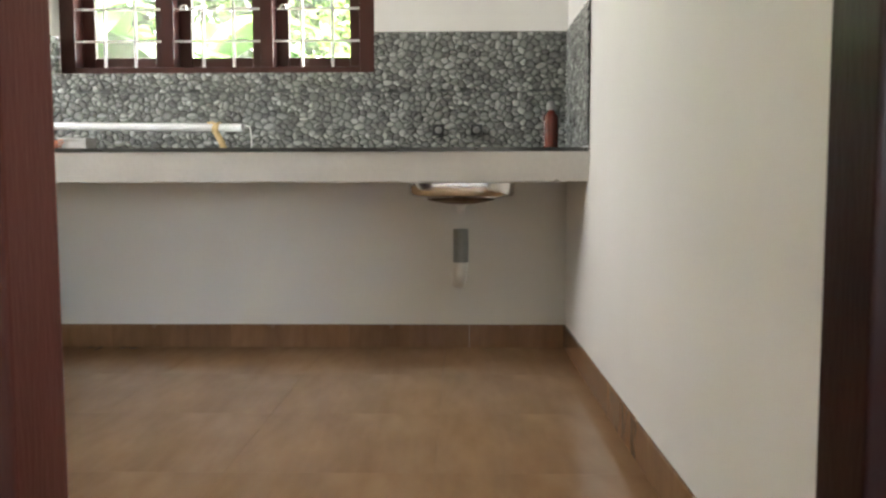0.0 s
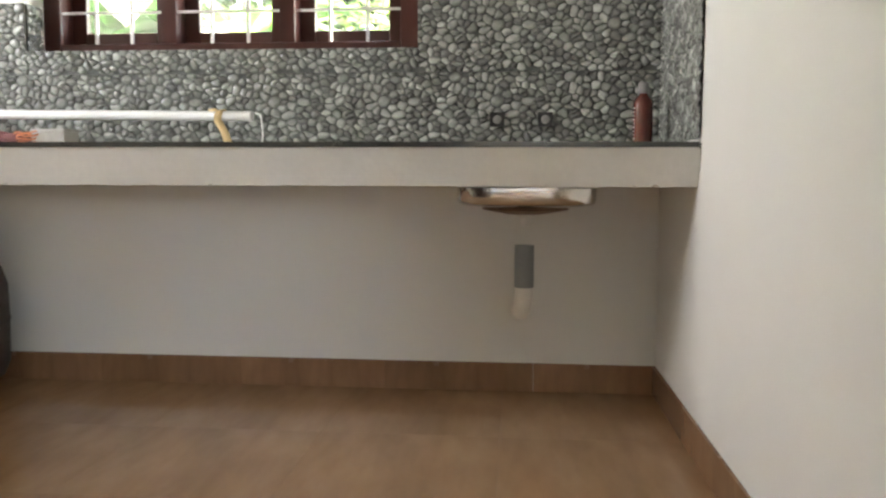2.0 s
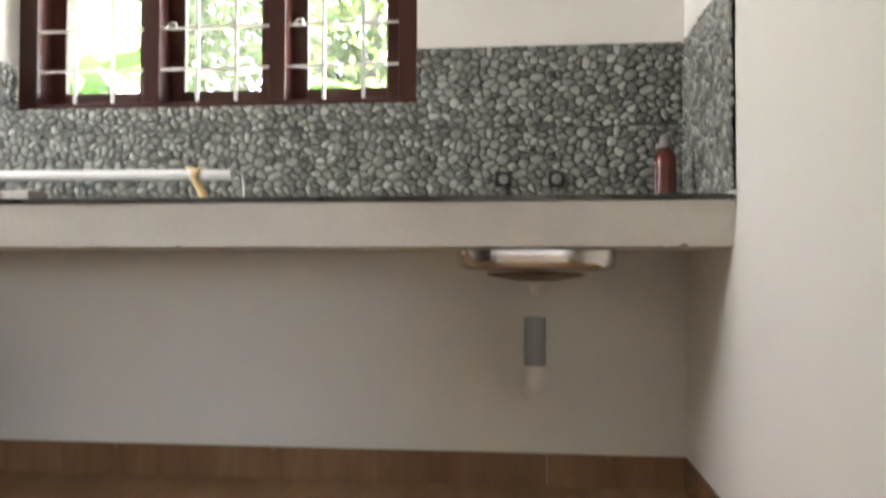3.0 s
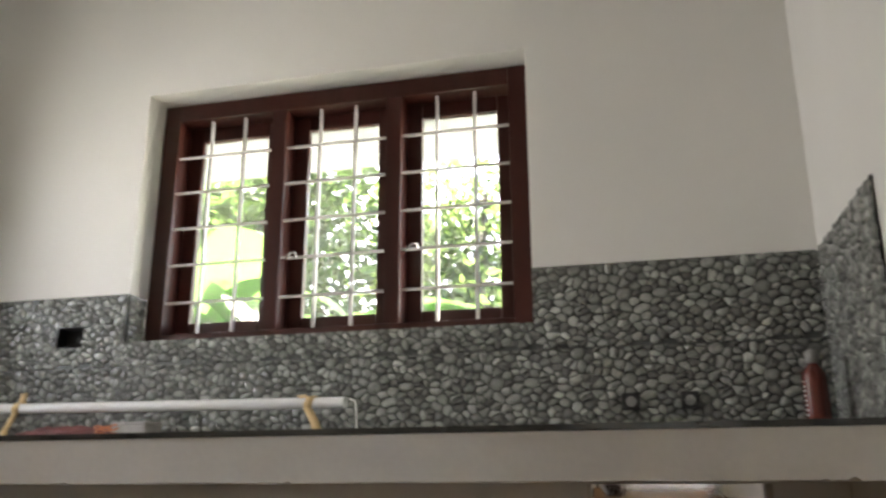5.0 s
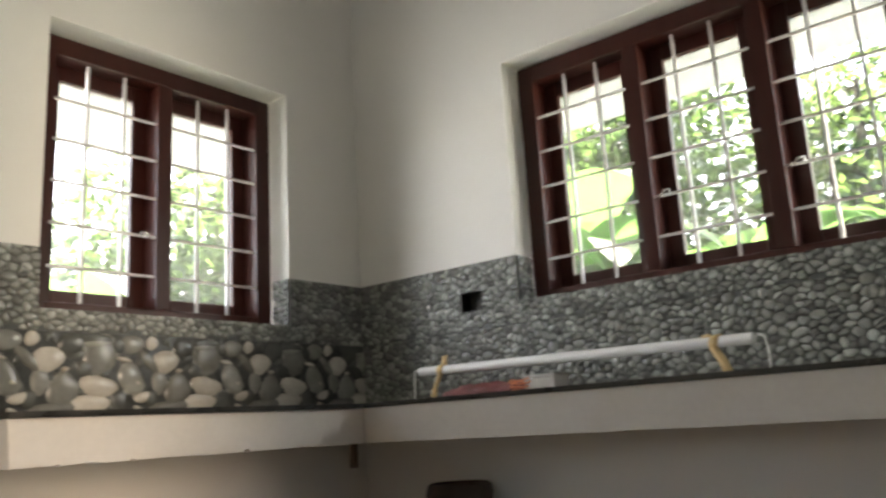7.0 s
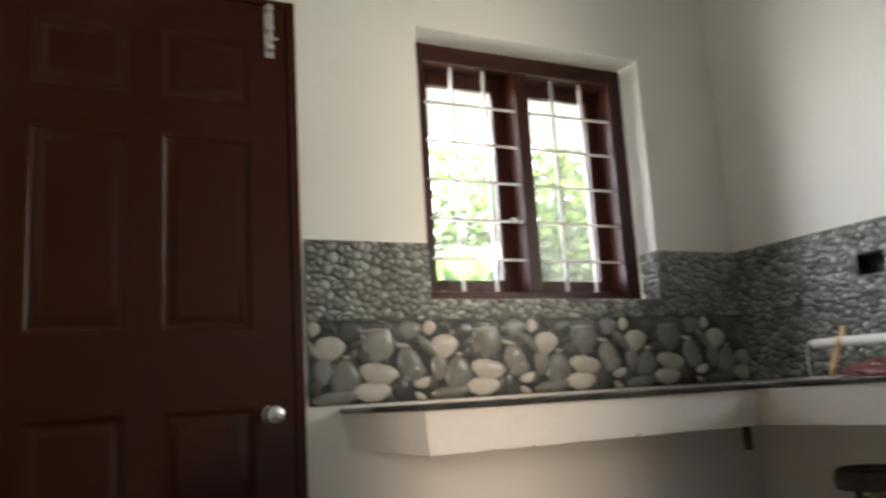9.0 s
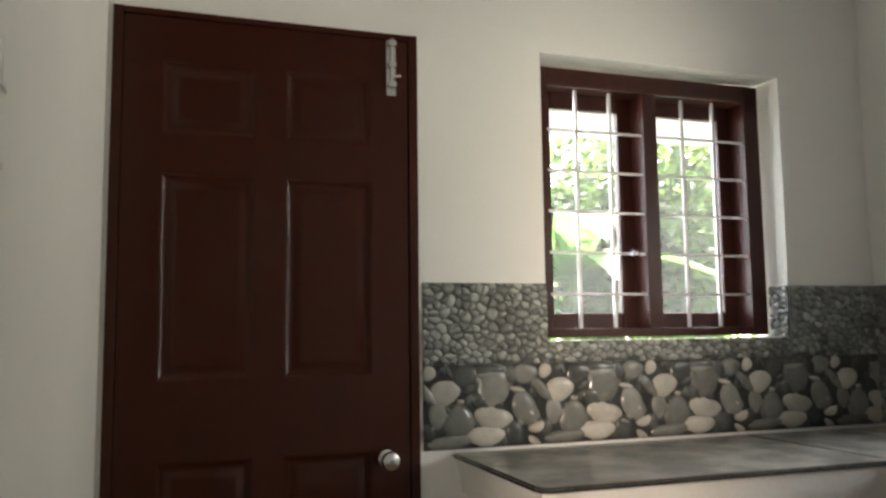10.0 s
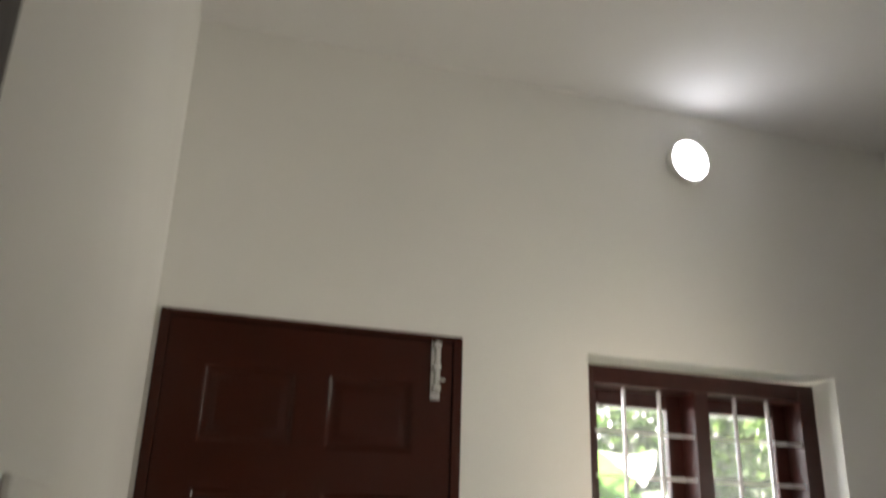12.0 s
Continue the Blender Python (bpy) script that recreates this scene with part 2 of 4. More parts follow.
def lathe(profile, n=32, bm=None, m=Matrix()):
    """Turn rows of (radius, height) round z."""
    bm = bm or bmesh.new()
    rings = []
    for r, z in profile:
        if r < 1e-6:
            rings.append([bm.verts.new(m @ Vector((0, 0, z)))])
        else:
            rings.append([bm.verts.new(m @ Vector((r * math.cos(2 * math.pi * i / n), r * math.sin(2 * math.pi * i / n), z))) for i in range(n)])
    for a, b in zip(rings, rings[1:]):
        for i in range(n):
            j = (i + 1) % n
            if len(a) == 1 and len(b) == 1:
                continue
            if len(a) == 1:
                bm.faces.new((a[0], b[j], b[i]))
            elif len(b) == 1:
                bm.faces.new((a[i], a[j], b[0]))
            else:
                bm.faces.new((a[i], a[j], b[j], b[i]))
    return bm


def sweep(points, radius, n=12, bm=None, cap=True):
    """A round bar along points; radius may be a list."""
    bm = bm or bmesh.new()
    pts = [Vector(p) for p in points]
    rad = radius if isinstance(radius, (list, tuple)) else [radius] * len(pts)
    side = None
    rings = []
    for i, p in enumerate(pts):
        d = (pts[min(i + 1, len(pts) - 1)] - pts[max(i - 1, 0)]).normalized()
        if side is None:
            side = d.orthogonal().normalized()
        side = (side - d * side.dot(d)).normalized()
        up = d.cross(side)
        rings.append([bm.verts.new(p + rad[i] * (math.cos(2 * math.pi * k / n) * side + math.sin(2 * math.pi * k / n) * up)) for k in range(n)])
    for a, b in zip(rings, rings[1:]):
        for k in range(n):
            bm.faces.new((a[k], a[(k + 1) % n], b[(k + 1) % n], b[k]))
    if cap:
        bm.faces.new(rings[0][::-1])
        bm.faces.new(rings[-1])
    return bm


def pierced(u, v, thick, holes, place):
    """A slab over u and v ranges with rectangular holes right through; place(u, v, d) gives the point at depth d."""
    us = sorted({*u, *[c for h in holes for c in h[:2]]})
    vs = sorted({*v, *[c for h in holes for c in h[2:]]})
    solid = {}
    for i in range(len(us) - 1):
        for j in range(len(vs) - 1):
            cu, cv = (us[i] + us[i + 1]) / 2, (vs[j] + vs[j + 1]) / 2
            solid[i, j] = not any(h[0] < cu < h[1] and h[2] < cv < h[3] for h in holes)
    bm = bmesh.new()
    vert = {}

    def at(i, j, d):
        if (i, j, d) not in vert:
            vert[i, j, d] = bm.verts.new(place(us[i], vs[j], d * thick))
        return vert[i, j, d]

    for (i, j), s in solid.items():
        if not s:
            continue
        for d in (0, 1):
            bm.faces.new([at(i, j, d), at(i + 1, j, d), at(i + 1, j + 1, d), at(i, j + 1, d)])
        for (a, b, c, e, f) in ((i - 1, j, (i, j), (i, j + 1), 0), (i + 1, j, (i + 1, j), (i + 1, j + 1), 0), (i, j - 1, (i, j), (i + 1, j), 0), (i, j + 1, (i, j + 1), (i + 1, j + 1), 0)):
            if not solid.get((a, b), False):
                bm.faces.new([at(*c, 0), at(*e, 0), at(*e, 1), at(*c, 1)])
    return bm


# ---------------------------------------------------------------- plan
XW, YS, ZC, T = -3.492, -3.085, 3.53, 0.20
NW = (-2.563, -0.945, 1.362, 2.432)      # opening of the north window: x and z
WW = (-1.561, -0.452, 1.345, 2.440)      # opening of the west window: y and z
DW = (-3.070, -2.052, 0.0, 2.445)        # west door: y and z
DS = (-1.085, -0.033, 0.0, 2.300)        # doorway from the front room: x and z
SQ = (-2.867, -2.746, 1.348, 1.436)      # open socket box: x and z
TOP, UNDER = 0.965, 0.826

# walls
wall_n = tagged(obj("wall_north", pierced((XW - T, 0.2), (0, ZC), T, [NW, SQ], lambda u, v, d: (u, d, v)), PAINT), "off-white painted plaster wall with a three-bay window", "wall", kind="structure")
wall_w = tagged(obj("wall_west", pierced((YS, 0), (0, ZC), T, [WW, DW], lambda u, v, d: (XW - d, u, v)), PAINT), "off-white painted plaster wall with a window and a door", "wall", kind="structure")
wall_e = tagged(obj("wall_east", box(0, T, YS, 0, 0, ZC), PAINT), "plain off-white painted plaster wall", "wall", kind="structure")
wall_s = tagged(obj("wall_south", pierced((XW - T, 2.2), (0, ZC), T, [DS], lambda u, v, d: (u, YS - d, v)), PAINT), "off-white painted plaster wall with the inner doorway", "wall", kind="structure")
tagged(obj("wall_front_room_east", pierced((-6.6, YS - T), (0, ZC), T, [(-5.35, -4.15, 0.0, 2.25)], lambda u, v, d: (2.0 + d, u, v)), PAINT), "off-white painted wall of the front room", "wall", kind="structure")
tagged(obj("wall_front_room_west", box(XW - T, XW, -6.6, YS - T, 0, ZC), PAINT), "off-white painted wall of the front room", "wall", kind="structure")
# the opening in this wall is added out of view for the fill lamp
tagged(obj("wall_front_room_south", pierced((XW - T, 2.2), (0, ZC), T, [(0.6, 1.6, 1.0, 2.0)], lambda u, v, d: (u, -6.6 - d, v)), PAINT), "off-white painted wall of the front room", "wall", kind="structure")
tagged(obj("ceiling", box(XW - T, 2.2, -6.8, 0.2, ZC, ZC + 0.12), CEIL), "white painted plaster ceiling", "ceiling", kind="structure")

# ground outside
bm = bmesh.new()
bmesh.ops.create_grid(bm, x_segments=2, y_segments=2, size=400, matrix=Matrix.Translation((0, 0, -0.35)))
tagged(obj("ground", bm, GRASS), "earthen yard with patches of grass", "ground", kind="structure")
# plinth under the house and sunshades over the windows
tagged(obj("plinth", box(XW - T, 2.2, -6.8, 0.2, -0.4, -0.012), EXT), "plastered plinth of the house", "plinth", kind="structure")
tagged(obj("sunshade_north", box(NW[0] - 0.9, NW[1] + 0.6, 0.2, 1.10, 2.47, 2.55, 0.006), EXT), "white plastered concrete sunshade over the window", "sunshade", kind="structure")
tagged(obj("sunshade_west", box(XW - T - 1.12, XW - T, WW[0] - 0.6, WW[1] + 0.6, 2.47, 2.55, 0.006), EXT), "white plastered concrete sunshade over the window", "sunshade", kind="structure")


# ---------------------------------------------------------------- windows
def window(name, at, rz, width, height, bays, label):
    """A wooden window in local axes: x along the wall, y outwards, from the lower left corner of the frame."""
    w = thing(name, at, label, "window", rz=rz)
    w["kind"] = "structure"
    J, M, HEAD, SILL, D = 0.075, 0.065, 0.075, 0.035, 0.098
    bay = (width - 2 * J - (bays - 1) * M) / bays
    bm = box(0, J, 0, D, 0, height, 0.004)
    box(width - J, width, 0, D, 0, height, 0.004, bm=bm)
    box(J, width - J, 0.001, D, height - HEAD, height, 0.004, bm=bm)
    box(J, width - J, 0.001, D, 0, SILL, 0.004, bm=bm)
    for b in range(1, bays):
        x = J + b * bay + (b - 1) * M
        box(x, x + M, 0.0015, D, SILL, height - HEAD, 0.004, bm=bm)
    part("window_frame", bm, WOOD, w, "dark maroon painted wooden frame")
    for b in range(bays):
        x0 = J + b * (bay + M)
        x1 = x0 + bay
        z0, z1 = SILL, height - HEAD
        S = 0.062
        ya, yb = 0.099, 0.134
        bm = box(x0 - 0.008, x0 + S, ya, yb, z0 - 0.008, z1 + 0.008, 0.006)
        box(x1 - S, x1 + 0.008, ya, yb, z0 - 0.008, z1 + 0.008, 0.006, bm=bm)
        box(x0 + S, x1 - S, ya + 0.001, yb, z1 - S, z1 + 0.008, 0.006, bm=bm)
        box(x0 + S, x1 - S, ya + 0.001, yb, z0 - 0.008, z0 + S, 0.006, bm=bm)
        sash = part("window_sash", bm, WOOD, w, "maroon painted wooden sash")
        p = part("pane", box(x0 + S - 0.005, x1 - S + 0.005, ya + 0.014, ya + 0.018, z0 + S - 0.005, z1 - S + 0.005), GLASS, sash, "clear glass, tinted dark to dim the view outside")
        p.visible_shadow = False
        for k in (0.325, 0.68):
            x = x0 + bay * k
            part("upright_bar", box(x - 0.0065, x + 0.0065, 0.026, 0.038, z0 + 0.002, z1 - 0.002, 0.002), GRILLE, w, "grey painted steel bar")
        n = 5
        for k in range(n):
            z = z0 + (z1 - z0) * (0.14 + 0.17 * k)
            part("cross_bar", box(x0 - 0.001, x1 + 0.001, 0.014, 0.025, z - 0.005, z + 0.005, 0.002), GRILLE, w, "grey painted steel bar")
        if name == "window_1" and b or name == "window_2" and b == 0:
            xs, sg = (x0, 1) if name == "window_1" else (x1, -1)
            z = z0 + 0.285
            pts = [(xs + sg * 0.005, 0.020, z), (xs + sg * 0.03, 0.004, z + 0.004), (xs + sg * 0.05, -0.004, z + 0.02), (xs + sg * 0.068, 0.0, z + 0.022), (xs + sg * 0.072, 0.004, z + 0.002)]
            h = part("stay_hook", sweep(pts, 0.0055, 8), CHROME, w, "bright metal window stay")
            smooth(h)
    return w


window("window_1", (-2.548, 0.105, 1.372), 0, 1.593, 1.050, 3, "maroon three-bay wooden window with steel grille")
window("window_2", (XW - 0.105, -1.560, 1.355), 90, 1.088, 1.070, 2, "maroon two-bay wooden window with steel grille")

# ---------------------------------------------------------------- doors
def panel_door():
    y0, y1, z0, z1 = DW
    d = thing("door_1", (XW, y0, 0), "closed dark maroon six-panel door flush in the wall", "door")
    d["kind"] = "structure"
    W, H = y1 - y0, z1
    F = 0.034
    bm = box(-0.09, 0.012, 0.001, F, 0, H, 0.003)
    box(-0.09, 0.012, W - F, W - 0.001, 0, H, 0.003, bm=bm)
    box(-0.09, 0.011, F, W - F, H - 0.022, H - 0.001, 0.003, bm=bm)
    part("door_frame", bm, DOORM, d, "maroon painted door frame")
    part("door_stop", box(-0.088, -0.032, 0.015, W - 0.015, 0.001, H - 0.008, 0.002), DOORM, d)
    ya, yb = F + 0.003, W - F - 0.003
    zt = H - 0.025
    cols = ((0.152, 0.455), (0.550, 0.850))
    rows = ((0.22, 0.990), (1.238, 1.905), (2.030, 2.278))
    holes = [(c[0], c[1], r[0], r[1]) for c in cols for r in rows]
    leaf = part("door_leaf", pierced((ya, yb), (0.006, zt), 0.035, holes, lambda u, v, q: (0.006 - q, u, v)), DOORM, d)
    for c0, c1, r0, r1 in holes:
        bm = bmesh.new()
        rings = []
        for inset, dep in ((0, 0.006), (0.004, 0.0053), (0.008, 0.0035), (0.013, 0.0003), (0.018, -0.0030), (0.022, -0.0048), (0.026, -0.0053), (0.032, -0.0040), (0.040, -0.0004), (0.048, 0.0030), (0.054, 0.0042), (0.060, 0.0045)):
            rings.append([bm.verts.new((dep, y, z)) for y, z in ((c0 + inset, r0 + inset), (c1 - inset, r0 + inset), (c1 - inset, r1 - inset), (c0 + inset, r1 - inset))])
        for a, b in zip(rings, rings[1:]):
            for i in range(4):
                bm.faces.new((a[i], a[(i + 1) % 4], b[(i + 1) % 4], b[i]))
        bm.faces.new(rings[-1])
        smooth(part("door_panel", bm, DOORM, leaf), 38)
    # tower bolt near the top
    yb_, zb = -2.150 - y0, 2.218
    bolt = part("tower_bolt", box(0.006, 0.010, yb_ - 0.017, yb_ + 0.017, zb, zb + 0.2, 0.0015), CHROME, d, "bright metal tower bolt")
    part("bolt_rod", sweep([(0.020, yb_ + 0.002, zb + 0.03), (0.020, yb_ + 0.002, zb + 0.203)], 0.0065, 10), CHROME, bolt)
    for z in (zb + 0.028, zb + 0.10, zb + 0.178):
        part("bolt_guide", box(0.009, 0.028, yb_ - 0.013, yb_ + 0.016, z, z + 0.02, 0.004), CHROME, bolt)
    part("bolt_knob", sweep([(0.022, yb_ + 0.004, zb + 0.066), (0.032, yb_ + 0.03, zb + 0.066)], [0.004, 0.006], 10), CHROME, bolt)
    # round knob
    m = Matrix.Translation((0.006, -2.172 - y0, 0.959)) @ Matrix.Rotation(radians(90), 4, "Y")
    k = part("knob", lathe([(0.0, 0), (0.031, 0), (0.031, 0.006), (0.014, 0.010), (0.012, 0.03), (0.026, 0.038), (0.032, 0.052), (0.028, 0.066), (0.012, 0.072), (0.0, 0.072)], 28, m=m), CHROME, d, "pale metal door knob")
    smooth(k)
    m2 = m @ Matrix.Translation((0, 0, 0.0722))
    part("keyhole", lathe([(0.0, 0), (0.008, 0), (0.007, 0.002), (0.0, 0.002)], 14, m=m2), CAP, k)
    return d


panel_door()


def inner_doorway():
    d = thing("door_frame_2", (DS[0], YS, 0), "dark maroon painted wooden frame of the inner doorway", "door frame")
    d["kind"] = "structure"
    W = DS[1] - DS[0]
    for nm, b in (("jamb", box(0.001, 0.070, -0.105, 0.012, 0, DS[3] - 0.001, 0.005)), ("jamb", box(W - 0.069, W - 0.001, -0.105, 0.012, 0, DS[3] - 0.001, 0.005)), ("head", box(0.075, W - 0.075, -0.104, 0.011, DS[3] - 0.08, DS[3] - 0.001, 0.005))):
        part(nm, b, FRAMEW, d)
    part("casing", box(-0.175, 0.0005, 0.0005, 0.022, 0, DS[3] + 0.06, 0.004), FRAMEW, d, "wide maroon casing board")
    for z in (0.22, 1.02, 1.9):
        h = part("hinge", box(0.055, 0.0715, -0.1115, -0.1035, z, z + 0.1, 0.001), CHROME, d, "metal hinge leaf")
    return d


inner_doorway()

# ---------------------------------------------------------------- worktop
def chipped_slab(length, thick, notches, seed):
    """Outline of a slab's front face with an uneven lower edge, in u and v."""
    rnd = random.Random(seed)
    low = []
    u = 0.0
    while u < length:
        low.append((u, rnd.uniform(-0.0015, 0.0015)))
        u += rnd.uniform(0.05, 0.12)
    low = [p for p in low if all(abs(p[0] - c) > w for c, w, h in notches)]
    for c, w, h in notches:
        low += [(c - w, 0.0), (c - w * 0.5, h * 0.5), (c - w * 0.1, h), (c + w * 0.4, h * 0.75), (c + w * 0.7, h * 0.2), (c + w, -0.001)]
    low = sorted(p for p in low if 0 < p[0] < length)
    return [(0, 0), *low, (length, 0), (length, thick), (0, thick)]


def prism(outline, depth, place):
    bm = bmesh.new()
    a = [bm.verts.new(place(u, v, 0)) for u, v in outline]
    b = [bm.verts.new(place(u, v, depth)) for u, v in outline]
    bm.faces.new(a)
    bm.faces.new(b[::-1])
    for i in range(len(a)):
        j = (i + 1) % len(a)
        bm.faces.new((a[i], a[j], b[j], b[i]))
    return bm


SX, SY, BATTER = -2.835, -0.665, 0.034   # lower front edges of the concrete slabs, and how far their plaster leans out
slab = thing("counter_slab", (XW, 0, UNDER), "off-white painted concrete counter slab with chipped lower edge", "counter")
slab["kind"] = "structure"
part("north_run", prism(chipped_slab(-XW, 0.1215, [(3.363, 0.016, 0.009), (3.30, 0.01, 0.004), (1.95, 0.012, 0.004), (1.25, 0.01, 0.004)], 3), -SY, lambda u, v, d: (u, SY + d - (0 if d else BATTER * v / 0.1215), v)), SLAB, slab)
part("west_run", prism(chipped_slab(1.90 + SY, 0.121, [(0.716, 0.014, 0.010), (0.33, 0.012, 0.005), (0.12, 0.010, 0.004), (0.20, 0.05, 0.003)], 5), SX - XW, lambda u, v, d: (SX - XW - d + (0 if d else BATTER * v / 0.121), -1.90 + u - (0 if u else 0.024 * v / 0.121), v)), SLAB, slab)

gt = thing("granite_worktop", (XW, 0, TOP - 0.017), "polished black granite worktop in an L shape", "worktop")
def plate(outline, z0, z1, bevel=0.006):
    bm = bmesh.new()
    a = [bm.verts.new((x, y, z0)) for x, y in outline]
    f = bm.faces.new(a)
    r = bmesh.ops.extrude_face_region(bm, geom=[f])
    bmesh.ops.translate(bm, vec=(0, 0, z1 - z0), verts=[v for v in r["geom"] if isinstance(v, bmesh.types.BMVert)])
    bmesh.ops.bevel(bm, geom=[e for e in bm.edges if abs(e.verts[0].co.z - e.verts[1].co.z) < 1e-5], offset=bevel, segments=4, affect="EDGES")
    return bm


def round_edge(ob):
    for p in ob.data.polygons:
        p.use_smooth = 0.05 < abs(p.normal.z) < 0.97


gx, gy = -2.782 - XW, -0.707
round_edge(part("north_slab", plate([(0.0005, -0.0005), (0.0005, gy + 0.001), (gx - 0.001, gy + 0.001), (gx, gy), (-XW - 0.0005, gy), (-XW - 0.0005, -0.0005)], 0, 0.017), GRANITE, gt))
round_edge(part("west_slab", plate([(0.0005, gy - 0.0005), (0.0005, -1.937), (gx - 0.045, -1.937), (gx - 0.012, -1.925), (gx, -1.893), (gx, gy - 0.0005)], 0, 0.017), GRANITE, gt))


# ---------------------------------------------------------------- sink and waste pipe
def sink():
    s = thing("sink", (-0.522, -0.345, 0.695), "stainless steel sink bowl hanging under the slab, bare drain", "sink")

    def ring(bm, hx, hy, r, z, n=6):
        vs = []
        for cx, cy, a0 in ((hx - r, hy - r, 0), (-hx + r, hy - r, 90), (-hx + r, -hy + r, 180), (hx - r, -hy + r, 270)):
            for i in range(n + 1):
                a = radians(a0 + 90 * i / n)
                vs.append(bm.verts.new((cx + r * math.cos(a), cy + r * math.sin(a), z)))
        return vs

    bm = bmesh.new()
    rows = ((0.232, 0.200, 0.05, 0.125), (0.232, 0.200, 0.06, 0.085), (0.230, 0.198, 0.07, 0.076), (0.222, 0.190, 0.08, 0.068), (0.200, 0.170, 0.09, 0.062), (0.155, 0.130, 0.09, 0.058))
    rings = [ring(bm, *r) for r in rows]
    for a, b in zip(rings, rings[1:]):
        for i in range(len(a)):
            j = (i + 1) % len(a)
            bm.faces.new((a[i], a[j], b[j], b[i]))
    bm.faces.new(rings[-1])
    smooth(part("bowl", bm, STEEL, s), 60)
    smooth(part("underplate", lathe([(0, 0.030), (0.06, 0.032), (0.12, 0.042), (0.152, 0.049), (0.153, 0.053), (0.13, 0.056), (0.0, 0.057)], 36), RUST, s, "brown stained sound pad"))
    smooth(part("drain_spout", lathe([(0, -0.012), (0.013, -0.012), (0.015, 0.0), (0.018, 0.018), (0.032, 0.026), (0.034, 0.033), (0, 0.034)], 24), PVCW, s, "white plastic drain spout"))
    return s


sink()
wp = thing("waste_pipe", (-0.523, -0.21, 0.31), "open grey and white PVC waste pipe from the wall", "pipe")
smooth(part("grey_pipe", lathe([(0.0, 0.19), (0.0325, 0.19), (0.0325, 0.295), (0.036, 0.295), (0.0365, 0.140), (0.0330, 0.138), (0.0, 0.138)], 28), PVCG, wp, "grey pipe socket"), 30)
pts, rad = [], []
for i in range(9):
    a = radians(90 * i / 8)
    pts.append((-0.012 * (i / 8), 0.085 * (1 - math.cos(a)), 0.118 - 0.082 * math.sin(a)))
    rad.append(0.033)
pts = [(0.0, 0.0, 0.1405), *pts, (-0.013, 0.208, 0.036)]
smooth(part("white_bend", sweep(pts, [0.033, *rad, 0.033], 24), PVCW, wp, "white PVC bend"), 50)


# ---------------------------------------------------------------- things on and under the worktop
def bottle():
    b = thing("bottle", (-0.105, -0.225, TOP), "reddish brown plastic bottle with a grey cap, on the worktop", "bottle")
    prof = [(0, 0), (0.034, 0), (0.0365, 0.004)]
    for i in range(13):
        z = 0.012 + i * 0.0105
        prof += [(0.0365, z), (0.0352, z + 0.005)]
    prof += [(0.036, 0.152), (0.034, 0.164), (0.026, 0.178), (0.0165, 0.186), (0.0150, 0.198), (0.0, 0.198)]
    smooth(part("body", lathe(prof, 28), BOTTLE, b), 60)
    # row of white dashes that paints the highlight down the ribbed side
    for i in range(10):
        a = radians(205)
        z = 0.014 + i * 0.0135
        part("glint_mark", box(-0.004, 0.004, -0.0378, -0.0366, z, z + 0.005, 0.0004, 1), PLASTW, b, "small white mark painted as a glint on the ribs").matrix_basis = Matrix.Rotation(a - radians(270), 4, "Z")
    smooth(part("cap", lathe([(0, 0.191), (0.0185, 0.191), (0.019, 0.194), (0.0185, 0.222), (0.0165, 0.227), (0.010, 0.233), (0, 0.233)], 24), CAP, b, "grey screw cap"), 40)


bottle()


def tube_light():
    a, b = Vector((-2.985, -0.165, 1.100)), Vector((-1.525, -0.285, 1.076))
    t = thing("tube_light", (a.x, a.y, TOP), "white tube light fitting lying on the worktop, taped at both ends", "tube light")
    o = Vector((a.x, a.y, TOP))
    smooth(part("tube", sweep([a - o, b - o], 0.0185, 20), TUBE, t), 50)
    d = (b - a).normalized()
    for p in (a, b):
        q = p - o
        s = 1 if p is a else -1
        q = q - d * s * 0.012
        pts = [q + Vector((0, 0, 0.012)), q + Vector((-0.02 * s, 0, 0.004)), q + Vector((-0.026 * s, 0, -0.03)), Vector((q.x - 0.028 * s, q.y, 0.03)), Vector((q.x - 0.02 * s, q.y, 0.006)), Vector((q.x + 0.05 * s, q.y, 0.005))]
        smooth(part("end_bracket", sweep(pts, 0.0030, 8), PLASTW, t, "thin white end bracket"), 60)
    e = d * 1.40
    part("base_strip", sweep([Vector((0.01, 0, 0.0045)), Vector((e.x, e.y, 0.0045))], 0.004, 8), PLASTW, t, "thin white base strip")
    for k, lean in ((0.125, 0.035), (1.345, -0.035)):
        c = a + d * k - o
        bm = bmesh.new()
        n = 12
        rings = []
        for i in range(n + 1):
            g = radians(-60 + 300 * i / n)
            r = 0.0215
            rings.append((c.x + r * 0.25 * math.sin(g) + lean * 0.15, c.y - r * math.cos(g), c.z + r * math.sin(g)))
        loop = [(c.x - lean, c.y - 0.022, 0.004), (c.x - lean * 0.6, c.y - 0.026, 0.05), *rings, (c.x + lean * 0.9, c.y - 0.012, c.z + (0.055 if lean > 0 else 0.024))]
        lo = [bm.verts.new((x - 0.015, y, z)) for x, y, z in loop]
        hi = [bm.verts.new((x + 0.015, y, z + 0.003)) for x, y, z in loop]
        for i in range(len(loop) - 1):
            bm.faces.new((lo[i], lo[i + 1], hi[i + 1], hi[i]))
        ob = part("tape", bm, TAPE, t, "yellowish masking tape")
        sm = ob.modifiers.new("thick", "SOLIDIFY")
        sm.thickness = 0.0012
        smooth(ob, 60)


tube_light()

